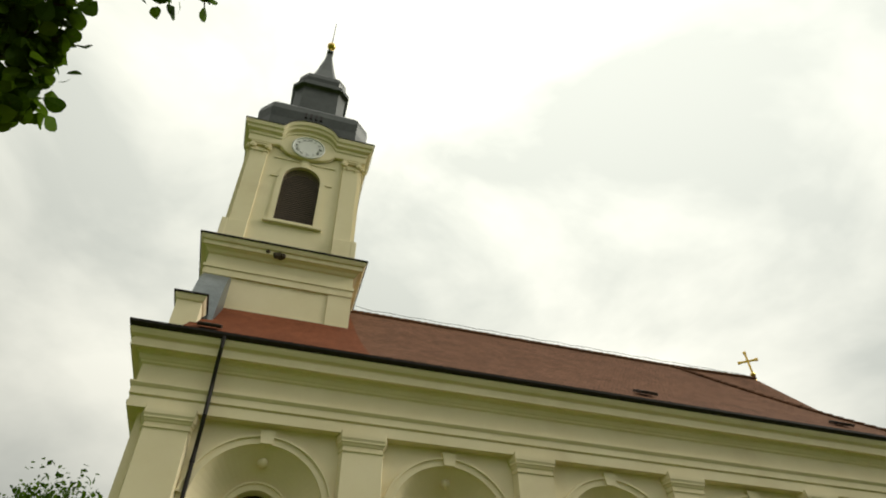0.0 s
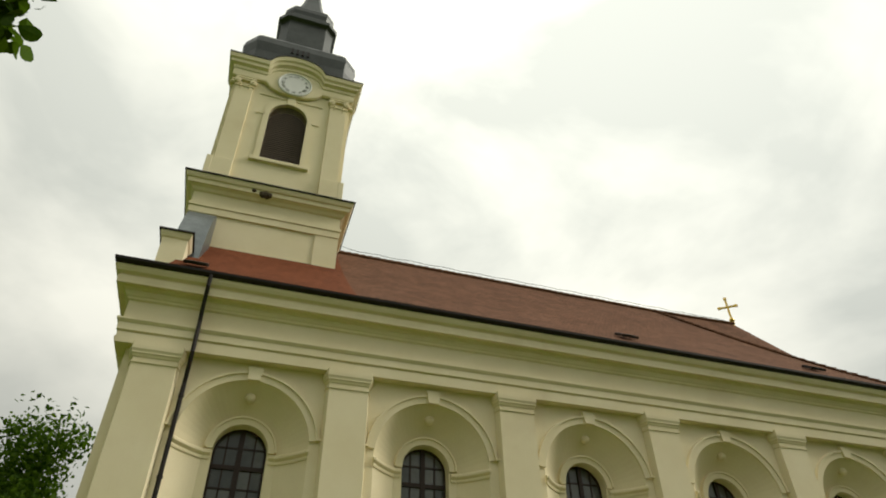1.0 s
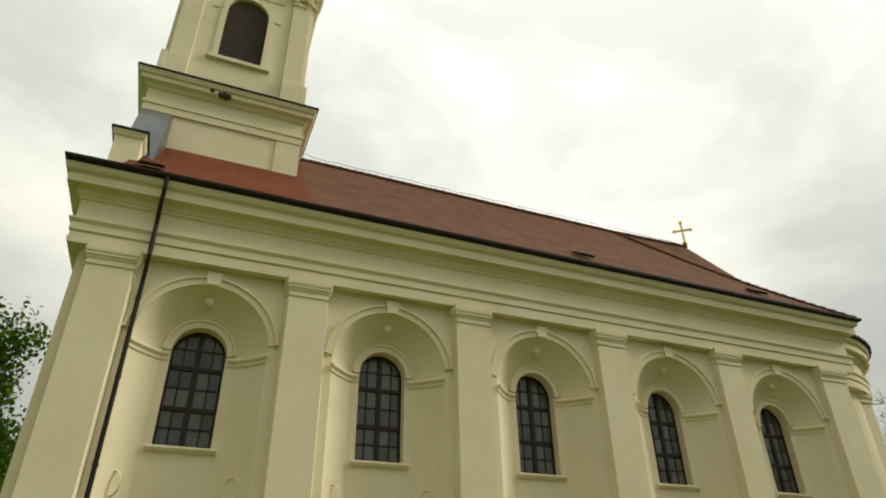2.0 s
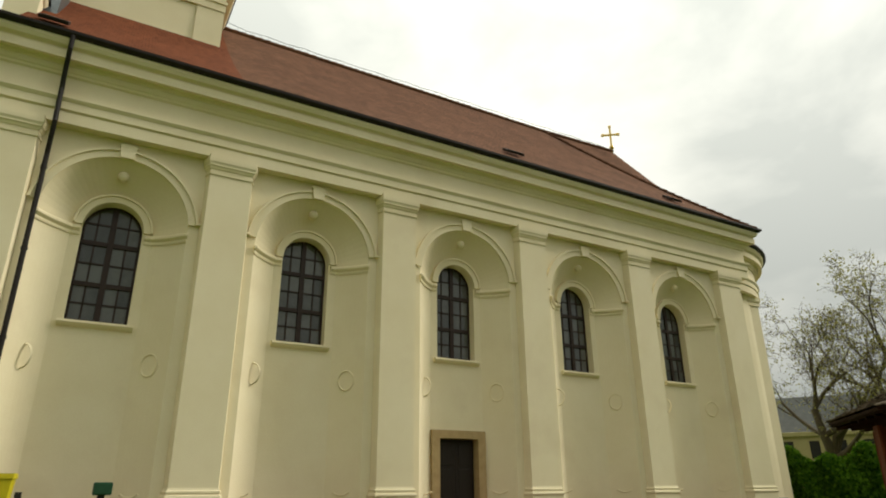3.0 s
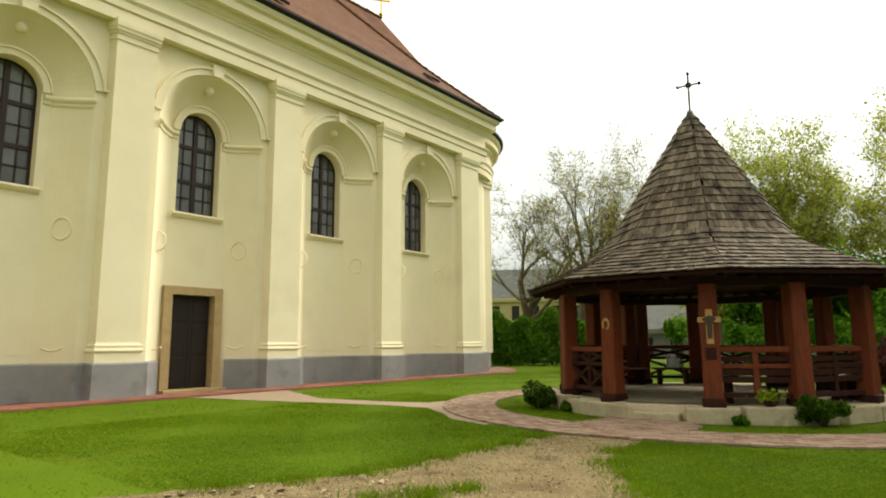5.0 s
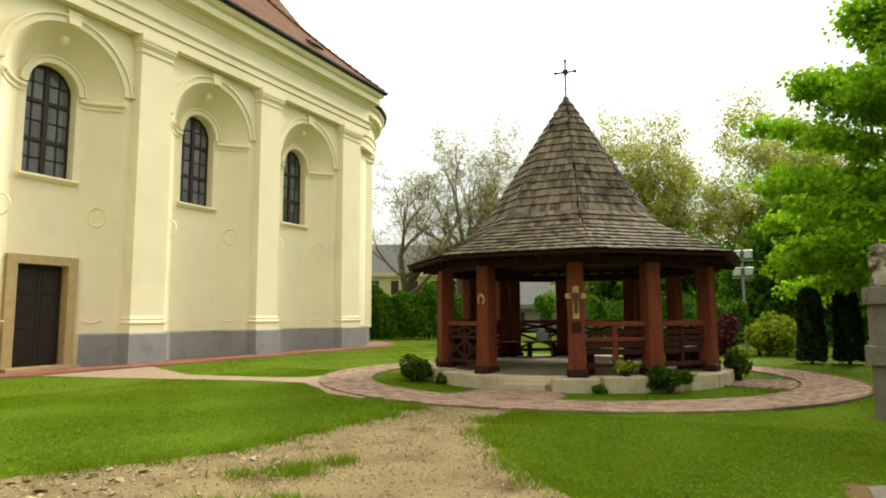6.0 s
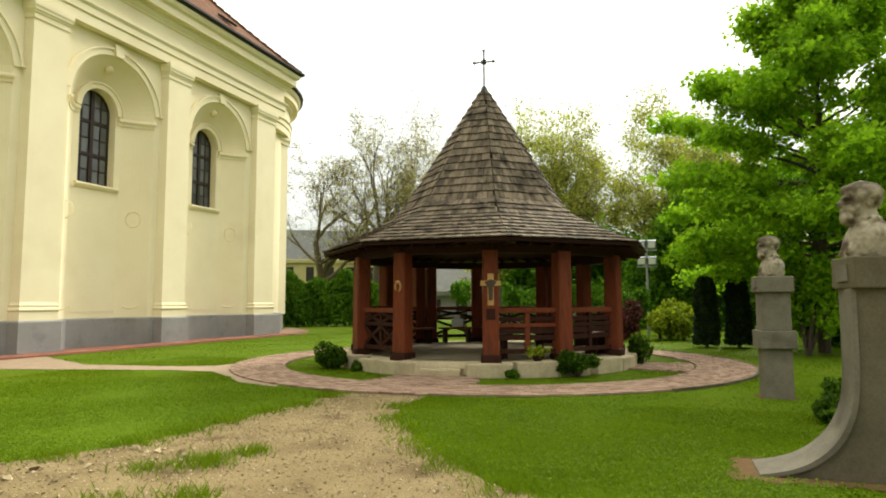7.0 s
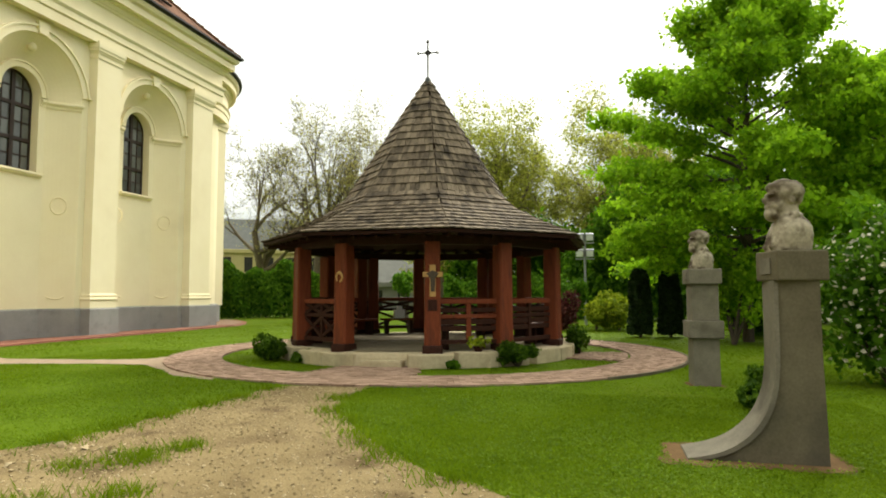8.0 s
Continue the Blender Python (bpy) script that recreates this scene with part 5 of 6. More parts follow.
SOIL = material("bare_brown_earth", (0.085, 0.053, 0.024), (0.165, 0.100, 0.048), 7, 0.95, bump=0.7, fine=50, gloss=0.03)
sheet("bare_soil", rough_edge([(5.82, -0.50), (6.66, -0.50), (6.66, -1.0), (6.58, -2.02), (5.88, -2.02), (5.84, -1.2)], 0.10, 0.06, 5), 0.007, SOIL, "bare brown earth round the pedestal foot", "soil")
sheet("bare_soil", rough_edge([(10.69, -1.3), (11.2, -1.3), (11.2, -1.82), (10.69, -1.82)], 0.10, 0.05, 6), 0.007, SOIL, "bare brown earth round the slender pedestal", "soil")

# ---- plants ----
def leaf_material(name, dark, light, through=0.45, vary=0.6):
    return material(name, dark, light, 0.9, 0.65, bump=0, vary=vary, translucent=through, gloss=0.12)


MAPLE_LEAF = leaf_material("bright_maple_leaf", (0.135, 0.285, 0.006), (0.300, 0.510, 0.016), 0.60)
LIME_LEAF = leaf_material("dark_lime_leaf", (0.028, 0.068, 0.003), (0.085, 0.160, 0.008), 0.45)
WILLOW_LEAF = leaf_material("yellow_green_leaf", (0.23, 0.26, 0.028), (0.44, 0.46, 0.08), 0.52)
BUD_LEAF = leaf_material("sparse_spring_leaf", (0.25, 0.245, 0.055), (0.40, 0.375, 0.12), 0.55)
WOOD_LEAF = leaf_material("woodland_leaf", (0.038, 0.102, 0.004), (0.115, 0.245, 0.010), 0.5)
HEDGE_LEAF = leaf_material("hedge_leaf", (0.048, 0.130, 0.006), (0.125, 0.260, 0.014), 0.48)
GOLD_LEAF = leaf_material("yellow_shrub_leaf", (0.13, 0.19, 0.008), (0.32, 0.38, 0.02), 0.4)
PURPLE_LEAF = leaf_material("purple_barberry_leaf", (0.045, 0.014, 0.012), (0.12, 0.035, 0.028), 0.25)
THUJA_LEAF = leaf_material("dark_thuja_spray", (0.010, 0.024, 0.006), (0.028, 0.052, 0.012), 0.1)
BLOSSOM = material("cream_blossom", (0.55, 0.50, 0.36), (0.75, 0.70, 0.55), 5, 0.7, bump=0, vary=0.3, translucent=0.3)


def leaf_mesh(name, centres, size, mat, parent, seed, droop=0.2, long=1.5, flat=0.0):
    """One small folded leaf of four triangles at each centre."""
    r = np.random.RandomState(seed)
    n = len(centres)
    c = np.asarray(centres, float)
    nor = r.normal(size=(n, 3))
    nor[:, 2] = np.abs(nor[:, 2]) + flat
    nor /= np.linalg.norm(nor, axis=1)[:, None]
    t = np.cross(nor, r.normal(size=(n, 3)))
    t /= np.linalg.norm(t, axis=1)[:, None]
    t[:, 2] -= droop
    s = np.cross(nor, t)
    k = size * r.uniform(0.6, 1.3, (n, 1))
    a, b = c - t * k * long * 0.5, c + t * k * long * 0.5
    up = nor * k * 0.18
    l, q = c + s * k * 0.5 + up, c - s * k * 0.5 + up
    v = np.stack([a, l, b, q], 1).reshape(-1, 3)
    i = np.arange(n)[:, None] * 4
    f = np.concatenate([i + [0, 1, 2], i + [0, 2, 3]], 0)
    me = bpy.data.meshes.new(name)
    me.from_pydata(v.tolist(), [], f.tolist())
    me.materials.append(mat)
    ob = new(name, me)
    ob.parent = parent
    return tagged(ob, kind="stuff")


def limbs(base, height, radius, seed, spread=0.9, levels=4, first=0.25, up=0.25, gnarl=0.18, kids=3):
    """A tapered trunk with limbs that fork; gives the pieces and the ends of the twigs."""
    r = random.Random(seed)
    pieces, tips = [], []

    def grow(p, d, length, rad, level):
        steps = 4 if level == 0 else 3
        for s in range(steps):
            nd = (d + Vector((r.gauss(0, gnarl), r.gauss(0, gnarl), r.gauss(0, gnarl) + up * (0.15 if level else 0.05)))).normalized()
            q = p + nd * (length / steps)
            r1 = rad * (1 - 0.16 * (s + 1) / steps * (2 if level else 1.2))
            pieces.append((p.copy(), q.copy(), rad, r1))
            if level >= 2:
                tips.append((q.copy(), level))
            if (level == 0 and s >= 1) or (level > 0 and s >= 1):
                if level < levels:
                    for _ in range(kids if level == 0 else r.choice((1, 2, 2))):
                        side = Vector((r.gauss(0, 1), r.gauss(0, 1), r.gauss(0, 0.45) + 0.25)).normalized()
                        grow(q.copy(), (nd * (1 - spread * 0.55) + side * spread).normalized(), length * r.uniform(0.55, 0.78), r1 * r.uniform(0.50, 0.68), level + 1)
            p, d, rad = q, nd, r1
        tips.append((p.copy(), level))
    grow(Vector(base), Vector((0, 0, 1)), height, radius, 0)
    return pieces, tips


def limb_mesh(name, pieces, mat, parent, least=0.0, seg=6):
    v, f = [], []
    for a, b, r0, r1 in pieces:
        if r0 < least:
            continue
        d = (b - a).normalized()
        x = d.orthogonal().normalized()
        y = d.cross(x)
        o = len(v)
        sg = seg if r0 > 0.03 else 3
        for p, rr in ((a, r0), (b + d * r1 * 0.3, r1)):
            for k in range(sg):
                t = 2 * math.pi * k / sg
                v.append(tuple(p + x * (rr * math.cos(t)) + y * (rr * math.sin(t))))
        f += [(o + k, o + (k + 1) % sg, o + sg + (k + 1) % sg, o + sg + k) for k in range(sg)]
    return raw(name, v, f, mat, parent, smooth=True)


def clumps(tips, per, reach, seed, squash=0.6):
    """Leaf places in flat clumps round the twigs."""
    r = np.random.RandomState(seed)
    pts = np.array([tuple(t[0]) for t in tips])
    idx = r.randint(0, len(pts), per)
    off = r.normal(size=(per, 3))
    off /= np.linalg.norm(off, axis=1)[:, None]
    off *= reach * r.uniform(0, 1, (per, 1)) ** 0.45
    off[:, 2] *= squash
    return pts[idx] + off


def tree(label, at, height, radius, leaf, n, size, reach, seed, group="", wide=None, trunk=0.55, flat=0.2, low=None, tiers=0, twigs=0, bark=None, **kw):
    """A forked tree of the given height and half width, with leaf clumps on its twigs."""
    e = thing("tree", label, "tree", at=at, group=group)
    pieces, tips = limbs((0, 0, -0.05), height * trunk, radius, seed, **kw)
    kz = (height - reach * 0.5) / max(t[0].z for t in tips)
    kx = kz
    if wide:
        spread_now = sorted(math.hypot(t[0].x, t[0].y) for t in tips)[int(len(tips) * 0.96)]
        kx = wide / spread_now

    def shape(p):
        z = p.z * kz
        s = kx
        if tiers:   # a crown that narrows upwards
            s *= min(1.0, max(0.12, 1.25 * (1 - (max(0.0, z) / height) ** 2.2)))
        return Vector((p.x * s, p.y * s, z))
    pieces = [(shape(a), shape(b), ra, rb) for a, b, ra, rb in pieces]
    tips = [(shape(p), lv) for p, lv in tips]
    limb_mesh("trunk", pieces, bark or BARK, e)
    if twigs:
        rt = random.Random(seed + 7)
        fine = []
        for _ in range(twigs):
            a = rt.choice(tips)[0]
            d = (Vector((a.x, a.y, 0)).normalized() * 0.5 + Vector((rt.gauss(0, 0.6), rt.gauss(0, 0.6), rt.gauss(0.35, 0.45)))).normalized()
            mid = a + d * rt.uniform(0.25, 0.6)
            fine += [(a, mid, 0.014, 0.010)]
            for _ in range(2):
                fine.append((mid, mid + (d + Vector((rt.gauss(0, 0.5), rt.gauss(0, 0.5), rt.gauss(0, 0.4)))).normalized() * rt.uniform(0.25, 0.7), 0.010, 0.005))
        tips += [(b, 3) for _, b, _, _ in fine]
        tagged(limb_mesh("twig_growth", fine, bark or BARK, e), kind="stuff")
    if low is not None:
        tips = [t for t in tips if t[0].z > low]
    r = random.Random(seed)
    r.shuffle(tips)
    leaf_mesh("crown", clumps(tips[:max(40, int(len(tips) * 0.55))], n, reach, seed + 1), size, leaf, e, seed + 2, flat=flat)
    return e


def layered_tree(label, at, height, wide, leaf, n_limbs, leaves, size, seed, radius=0.17, first=0.16, group=""):
    """A straight leader with tiers of long, nearly level limbs; flat drooping sprays of leaves along their side twigs."""
    e = thing("tree", label, "tree", at=at, group=group)
    r = random.Random(seed)
    pieces, ends = [], []
    lean = Vector((r.uniform(-0.02, 0.02), r.uniform(-0.02, 0.02), 1))
    p = Vector((0, 0, -0.05))
    steps = 12
    for k in range(steps):
        q = Vector((lean.x, lean.y, 1)) * (height * 0.97 * (k + 1) / steps) + Vector((r.gauss(0, 0.05), r.gauss(0, 0.05), 0))
        pieces.append((p, q, radius * (1 - k / steps) + 0.012, radius * (1 - (k + 1) / steps) + 0.012))
        p = q
    for k in range(n_limbs):
        u = first + (0.97 - first) * ((k + r.random()) / n_limbs) ** 0.9
        z = height * u
        # widest a third of the way up, with an uneven outline
        reach = wide * (1 - max(0.0, (u - 0.34) / 0.66) ** 1.3) * (0.72 + 0.28 * min(1.0, u / 0.30)) * r.uniform(0.66, 1.06) + 0.25
        a = k * 2.399 + r.uniform(-0.35, 0.35)
        rise = (0.14 + 0.95 * u ** 2) * r.uniform(0.4, 1.5)
        a0 = Vector((lean.x * z, lean.y * z, z))
        rad = 0.018 + 0.055 * reach / wide * (1 - 0.6 * u)
        m = max(3, int(reach / 0.5))
        prev, d = a0, Vector((math.cos(a), math.sin(a), rise))
        for g in range(m):
            sag = -0.10 * (g / m) ** 2
            d = (d + Vector((r.gauss(0, 0.10), r.gauss(0, 0.10), r.gauss(0, 0.05) + sag))).normalized()
            q = prev + d * (reach / m)
            pieces.append((prev, q, rad * (1 - g / m) + 0.006, rad * (1 - (g + 1) / m) + 0.006))
            if g >= m * 0.22:
                for side in (-1, 1):
                    if r.random() < 0.12:
                        continue
                    t = Vector((-d.y * side, d.x * side, r.uniform(-0.05, 0.30))) + d * r.uniform(0.3, 1.0)
                    L = r.uniform(0.35, 0.85) * (1.1 - 0.5 * g / m) * min(1.0, 0.4 + reach / 3)
                    w = q + t.normalized() * L
                    pieces.append((q, w, 0.011, 0.004))
                    ends += [(q.lerp(w, 0.55), 0.8), (w, 1.0)]
                    for _ in range(2):
                        w2 = w + Vector((r.gauss(0, 0.25), r.gauss(0, 0.25), r.gauss(0, 0.10)))
                        pieces.append((q.lerp(w, 0.6), w2, 0.007, 0.003))
                        ends.append((w2, 0.8))
            prev = q
        ends.append((prev, 1.0))
    ends.append((p, 0.7))
    limb_mesh("trunk", pieces, BARK, e)
    rr = np.random.RandomState(seed + 1)
    c = np.array([tuple(t[0]) for t in ends])
    wgt = np.array([t[1] for t in ends])
    idx = rr.randint(0, len(c), leaves)
    rad = 0.40 * wgt[idx] * np.sqrt(rr.uniform(0, 1, leaves))
    ang = rr.uniform(0, 6.283, leaves)
    off = np.stack([rad * np.cos(ang), rad * np.sin(ang), rr.normal(size=leaves) * 0.14 - 0.45 * rad ** 1.3], 1)
    leaf_mesh("crown", c[idx] + off, size, leaf, e, seed + 2, droop=0.35, long=1.25, flat=0.25)
    return e


# the bright maples behind the busts
layered_tree("young maple in fresh bright green leaf", (20.9, -4.25, 0), 10.6, 4.7, MAPLE_LEAF, 88, 88000, 0.118, 4)
layered_tree("maple in fresh bright green leaf", (23.5, -9.6, 0), 9.0, 4.2, MAPLE_LEAF, 70, 64000, 0.125, 9, first=0.12)
# bare spring trees beyond the church's east end
tree("tall plane tree barely in leaf with a pale forked trunk", (45.3, 21.3, 0), 18.6, 0.42, BUD_LEAF, 6500, 0.10, 0.40, 31, wide=5.4, trunk=0.55, spread=0.72, levels=4, kids=3, twigs=1300, bark=PALE_BARK, group="bare trees")
tree("spreading tree barely in leaf with dark branches", (43.4, 24.6, 0), 14.2, 0.36, BUD_LEAF, 4500, 0.09, 0.40, 17, wide=6.0, trunk=0.45, spread=0.88, levels=4, kids=3, up=0.15, twigs=1100, bark=PALE_BARK, group="bare trees")
tree("tree barely in leaf with thin branches", (47.0, 17.8, 0), 16.4, 0.34, BUD_LEAF, 5500, 0.10, 0.42, 44, wide=4.8, trunk=0.52, spread=0.76, levels=4, kids=3, twigs=1100, bark=PALE_BARK, group="bare trees")
# yellow-green trees behind the gazebo
for x, y, h, sd, w in ((47.5, 11.6, 14.6, 51, 4.4), (47.5, 7.2, 17.2, 52, 5.4), (48.0, 1.2, 17.0, 53, 6.0), (48.5, -4.5, 15.0, 54, 5.4)):
    tree("tall tree in thin yellow-green spring leaf", (x, y, 0), h, 0.34, WILLOW_LEAF, 30000, 0.125, 0.62, sd, wide=w, trunk=0.42, spread=0.92, levels=5, kids=4, up=0.25, twigs=1500, bark=PALE_BARK, group="spring trees")
# dark trees that close the park
for x, y, h, sd, w in ((38.0, -1.2, 8.0, 61, 2.6), (36.0, -6.5, 9.5, 62, 3.2), (34.0, -13.0, 10.5, 63, 3.6), (42.0, 3.0, 6.8, 64, 3.0), (30.0, -17.0, 11.0, 65, 4.0), (44.0, 7.5, 6.5, 66, 2.8)):
    tree("dense dark green park tree", (x, y, 0), h, 0.26, WOOD_LEAF, 13000, 0.22, 0.8, sd, wide=w, trunk=0.5, spread=0.95, levels=4, kids=4, group="park trees", low=0.8)
# trees beyond the church's west end
for x, y, h, sd, w in ((-9.6, 37.0, 17.6, 71, 4.6), (-17.0, 36.0, 16.2, 72, 4.6), (-25.0, 38.0, 15.5, 73, 4.4)):
    tree("leafy dark green tree behind the church", (x, y, 0), h, 0.3, LIME_LEAF, 36000, 0.20, 1.5, sd, wide=w, trunk=0.42, spread=0.9, levels=4, kids=4, group="west trees")

# overhanging lime branches close above
lime = thing("tree", "lime tree with dark heart-shaped leaves overhanging the path", "tree", at=(-5.6, 1.2, 0))
LIME_SPOTS = [((-1.95, 2.12, 4.62), 0.16, 260), ((-1.72, 2.12, 4.66), 0.10, 150), ((-1.60, 2.32, 4.58), 0.085, 110), ((-1.64, 2.50, 4.42), 0.075, 120), ((-1.86, 2.45, 4.36), 0.12, 220),
              ((-1.46, 2.08, 4.76), 0.065, 46), ((-1.52, 2.24, 4.66), 0.06, 40), ((-1.00, 1.98, 5.02), 0.075, 26), ((-0.80, 1.98, 5.07), 0.03, 6), ((-1.25, 1.90, 4.98), 0.06, 12), ((-2.3, 2.2, 4.5), 0.25, 300), ((-3.2, 1.6, 5.0), 0.5, 500),
              ((-4.6, 1.2, 5.6), 0.8, 900), ((-6.2, 0.8, 6.0), 0.9, 900), ((-5.4, -0.6, 6.2), 0.9, 700)]
pieces = [(Vector((0, 0, -0.05)), Vector((0.1, 0, 2.2)), 0.20, 0.17), (Vector((0.1, 0, 2.2)), Vector((0.3, -0.1, 4.2)), 0.17, 0.12), (Vector((0.3, -0.1, 4.2)), Vector((0.2, -0.3, 6.2)), 0.12, 0.05)]
hub = Vector((0.3, -0.1, 4.0))
rng = random.Random(8)
cl = []
for (x, y, z), sg, n in LIME_SPOTS:
    q = Vector((x + 5.6, y - 1.2, z))
    mid = hub.lerp(q, 0.55) + Vector((0, 0, 0.25))
    pieces += [(hub, mid, 0.06, 0.03), (mid, q, 0.03, 0.008)]
    for k in range(n):
        p = q + Vector((rng.gauss(0, sg), rng.gauss(0, sg), rng.gauss(0, sg * 0.8)))
        cl.append(tuple(p))
        if k % 6 == 0:
            pieces.append((q, p, 0.006, 0.003))
limb_mesh("trunk", pieces, BARK, lime)
v, f = [], []
HEART = [(0, -0.5), (0.22, -0.46), (0.42, -0.22), (0.45, 0.05), (0.30, 0.32), (0.0, 0.62), (-0.30, 0.32), (-0.45, 0.05), (-0.42, -0.22), (-0.22, -0.46)]
for p in cl:
    k = rng.uniform(0.065, 0.115)
    m = Matrix.Translation(p) @ Euler((rng.gauss(0.7, 0.5), rng.gauss(0, 0.5), rng.uniform(0, 6.3))).to_matrix().to_4x4()
    o = len(v)
    v += [tuple(m @ Vector((x * k, y * k, 0.25 * k * abs(x)))) for x, y in HEART] + [tuple(m @ Vector((0, 0.05 * k, 0)))]
    f += [(o + j, o + (j + 1) % 10, o + 10) for j in range(10)]
tagged(raw("crown", v, f, LIME_LEAF, lime), kind="stuff")


# ---- shrubs and hedges ----
def shrub(label, at, rx, rz, leaf, n, size, seed, name="shrub", category="shrub", group="", stems=7, lift=0.0, second=None):
    """Stems from one root and a crown of small leaves in uneven lobes."""
    e = thing(name, label, category, at=at, group=group)
    r = random.Random(seed)
    pieces, pts = [], []
    lobes = []
    for k in range(stems):
        a, d = r.uniform(0, 6.28), r.uniform(0.1, 0.8)
        q = Vector((rx * d * math.cos(a), rx * d * math.sin(a), lift + rz * r.uniform(0.35, 0.85)))
        pieces += [(Vector((0, 0, -0.03)), q * 0.5 + Vector((0, 0, 0.05)), 0.03 * rz + 0.006, 0.02 * rz + 0.004), (q * 0.5 + Vector((0, 0, 0.05)), q, 0.02 * rz + 0.004, 0.006)]
        lobes.append((q, r.uniform(0.25, 0.48)))
    limb_mesh("stem", pieces, BARK, e)
    rr = np.random.RandomState(seed)
    for q, w in lobes:
        m = n // stems
        u = rr.normal(size=(m, 3))
        u /= np.linalg.norm(u, axis=1)[:, None]
        u *= (rr.uniform(0.35, 1.0, (m, 1)) ** 0.5) * (1 + 0.12 * rr.normal(size=(m, 1)))
        c = np.array(q) + u * [rx * w * 1.3, rx * w * 1.3, rz * w]
        c[:, 2] = np.maximum(c[:, 2], 0.03)
        pts.append(c)
    pts = np.concatenate(pts)
    leaf_mesh("crown", pts, size, leaf, e, seed + 1)
    if second:
        mat, m, sz = second
        d = pts[rr.randint(0, len(pts), m)]
        d = d + 0.06 * (d - d.mean(0))
        leaf_mesh("blossom", d, sz, mat, e, seed + 3, flat=0.6, long=1.0)
    return e


shrub("low round dark green bush in a grass bed", (12.75, 7.05, 0), 0.38, 0.46, LIME_LEAF, 2600, 0.055, 81, stems=8, group="bed bushes")
shrub("low round dark green bush in a grass bed", (12.75, 1.65, 0), 0.42, 0.44, LIME_LEAF, 3000, 0.045, 82, stems=8, group="bed bushes")
shrub("small dark green herb clump in a grass bed", (12.55, 6.25, 0), 0.26, 0.26, LIME_LEAF, 700, 0.05, 83, stems=5, group="bed bushes")
shrub("small dark green herb clump in a grass bed", (12.15, 2.9, 0), 0.20, 0.16, WOOD_LEAF, 500, 0.05, 84, stems=5, group="bed bushes")
shrub("small dark bush close to the gazebo base", (15.6, 0.55, 0), 0.3, 0.62, LIME_LEAF, 900, 0.06, 85, stems=5, group="bed bushes")
for k, (x, y, s) in enumerate(((26.1, 0.25, 0.95), (26.3, -0.65, 1.0), (27.6, -0.1, 1.2))):
    shrub("yellow-green leafy garden shrub", (x, y, 0), 0.75, s, GOLD_LEAF, 3600, 0.10, 90 + k, group="yellow shrubs", lift=0.1)
shrub("purple-leaved barberry shrub on the lawn", (25.6, 1.55, 0), 0.75, 1.3, PURPLE_LEAF, 3000, 0.09, 95)
shrub("grey-green tall garden shrub", (28.5, 1.5, 0), 1.0, 2.2, HEDGE_LEAF, 3600, 0.12, 96)
shrub("large shrub with clusters of cream blossom", (11.3, -4.35, 0), 1.15, 2.25, WOOD_LEAF, 7000, 0.10, 97, stems=14, second=(BLOSSOM, 1400, 0.075))
shrub("large dark green leafy shrub", (12.6, -5.7, 0), 1.3, 2.1, WOOD_LEAF, 6500, 0.11, 98, stems=12, second=(BLOSSOM, 500, 0.07))
shrub("low dark green bush behind the pedestals", (8.95, -1.95, 0), 0.36, 0.42, LIME_LEAF, 2200, 0.05, 99, stems=8)
shrub("young light green tree-like shrub", (19.6, -3.6, 0), 0.9, 2.0, MAPLE_LEAF, 3800, 0.11, 100, lift=0.5)
shrub("low green shrub at the edge of the lawn", (24.2, -5.6, 0), 1.0, 1.6, HEDGE_LEAF, 3600, 0.12, 101)
# clipped thujas
for k, (x, y) in enumerate(((22.3, -1.22), (22.55, -2.2))):
    e = thing("thuja", "dark green columnar thuja", "thuja", at=(x, y, 0), group="thujas")
    limb_mesh("trunk", [(Vector((0, 0, -0.03)), Vector((0, 0, 2.0)), 0.06, 0.02)], BARK, e)
    rr = np.random.RandomState(120 + k)
    z = rr.uniform(0.02, 1, 6500)
    a = rr.uniform(0, 6.283, 6500)
    w = (0.40 - 0.10 * z) * np.sqrt(1 - np.clip(z - 0.8, 0, 1) ** 2 * 20) * (1 + 0.10 * np.sin(5 * a + 9 * z)) * rr.uniform(0.75, 1.02, 6500)
    leaf_mesh("crown", np.stack([w * np.cos(a), w * np.sin(a), 0.06 + z * 2.2], 1), 0.075, THUJA_LEAF, e, 130 + k)


def hedge(label, a, b, width, height, seed, n, leaf=HEDGE_LEAF, size=0.17):
    """A row of bushes grown together, ragged on top."""
    e = thing("hedge", label, "hedge", at=(*a, 0))
    rr = np.random.RandomState(seed)
    L = math.hypot(b[0] - a[0], b[1] - a[1])
    u = np.array([(b[0] - a[0]) / L, (b[1] - a[1]) / L])
    s = rr.uniform(0, L, n)
    lump = 0.86 + 0.09 * np.sin(s * 1.3 + seed) + 0.06 * np.sin(s * 3.7 + 1)
    zz = rr.uniform(0, 1, n) ** 0.8
    across = rr.uniform(-1, 1, n) * width * np.sqrt(np.clip(1.05 - zz ** 2, 0, 1)) * (0.9 + 0.25 * np.sin(s * 3.3 + 4 * zz))
    c = np.stack([u[0] * s - u[1] * across, u[1] * s + u[0] * across, 0.05 + zz * height * lump + 0.05 * rr.normal(size=n)], 1)
    limb_mesh("stem", [(Vector((u[0] * q, u[1] * q, -0.03)), Vector((u[0] * q, u[1] * q, height * 0.6)), 0.05, 0.02) for q in np.arange(0.5, L, 1.1)], BARK, e)
    leaf_mesh("crown", c, size, leaf, e, seed + 1)
    return e


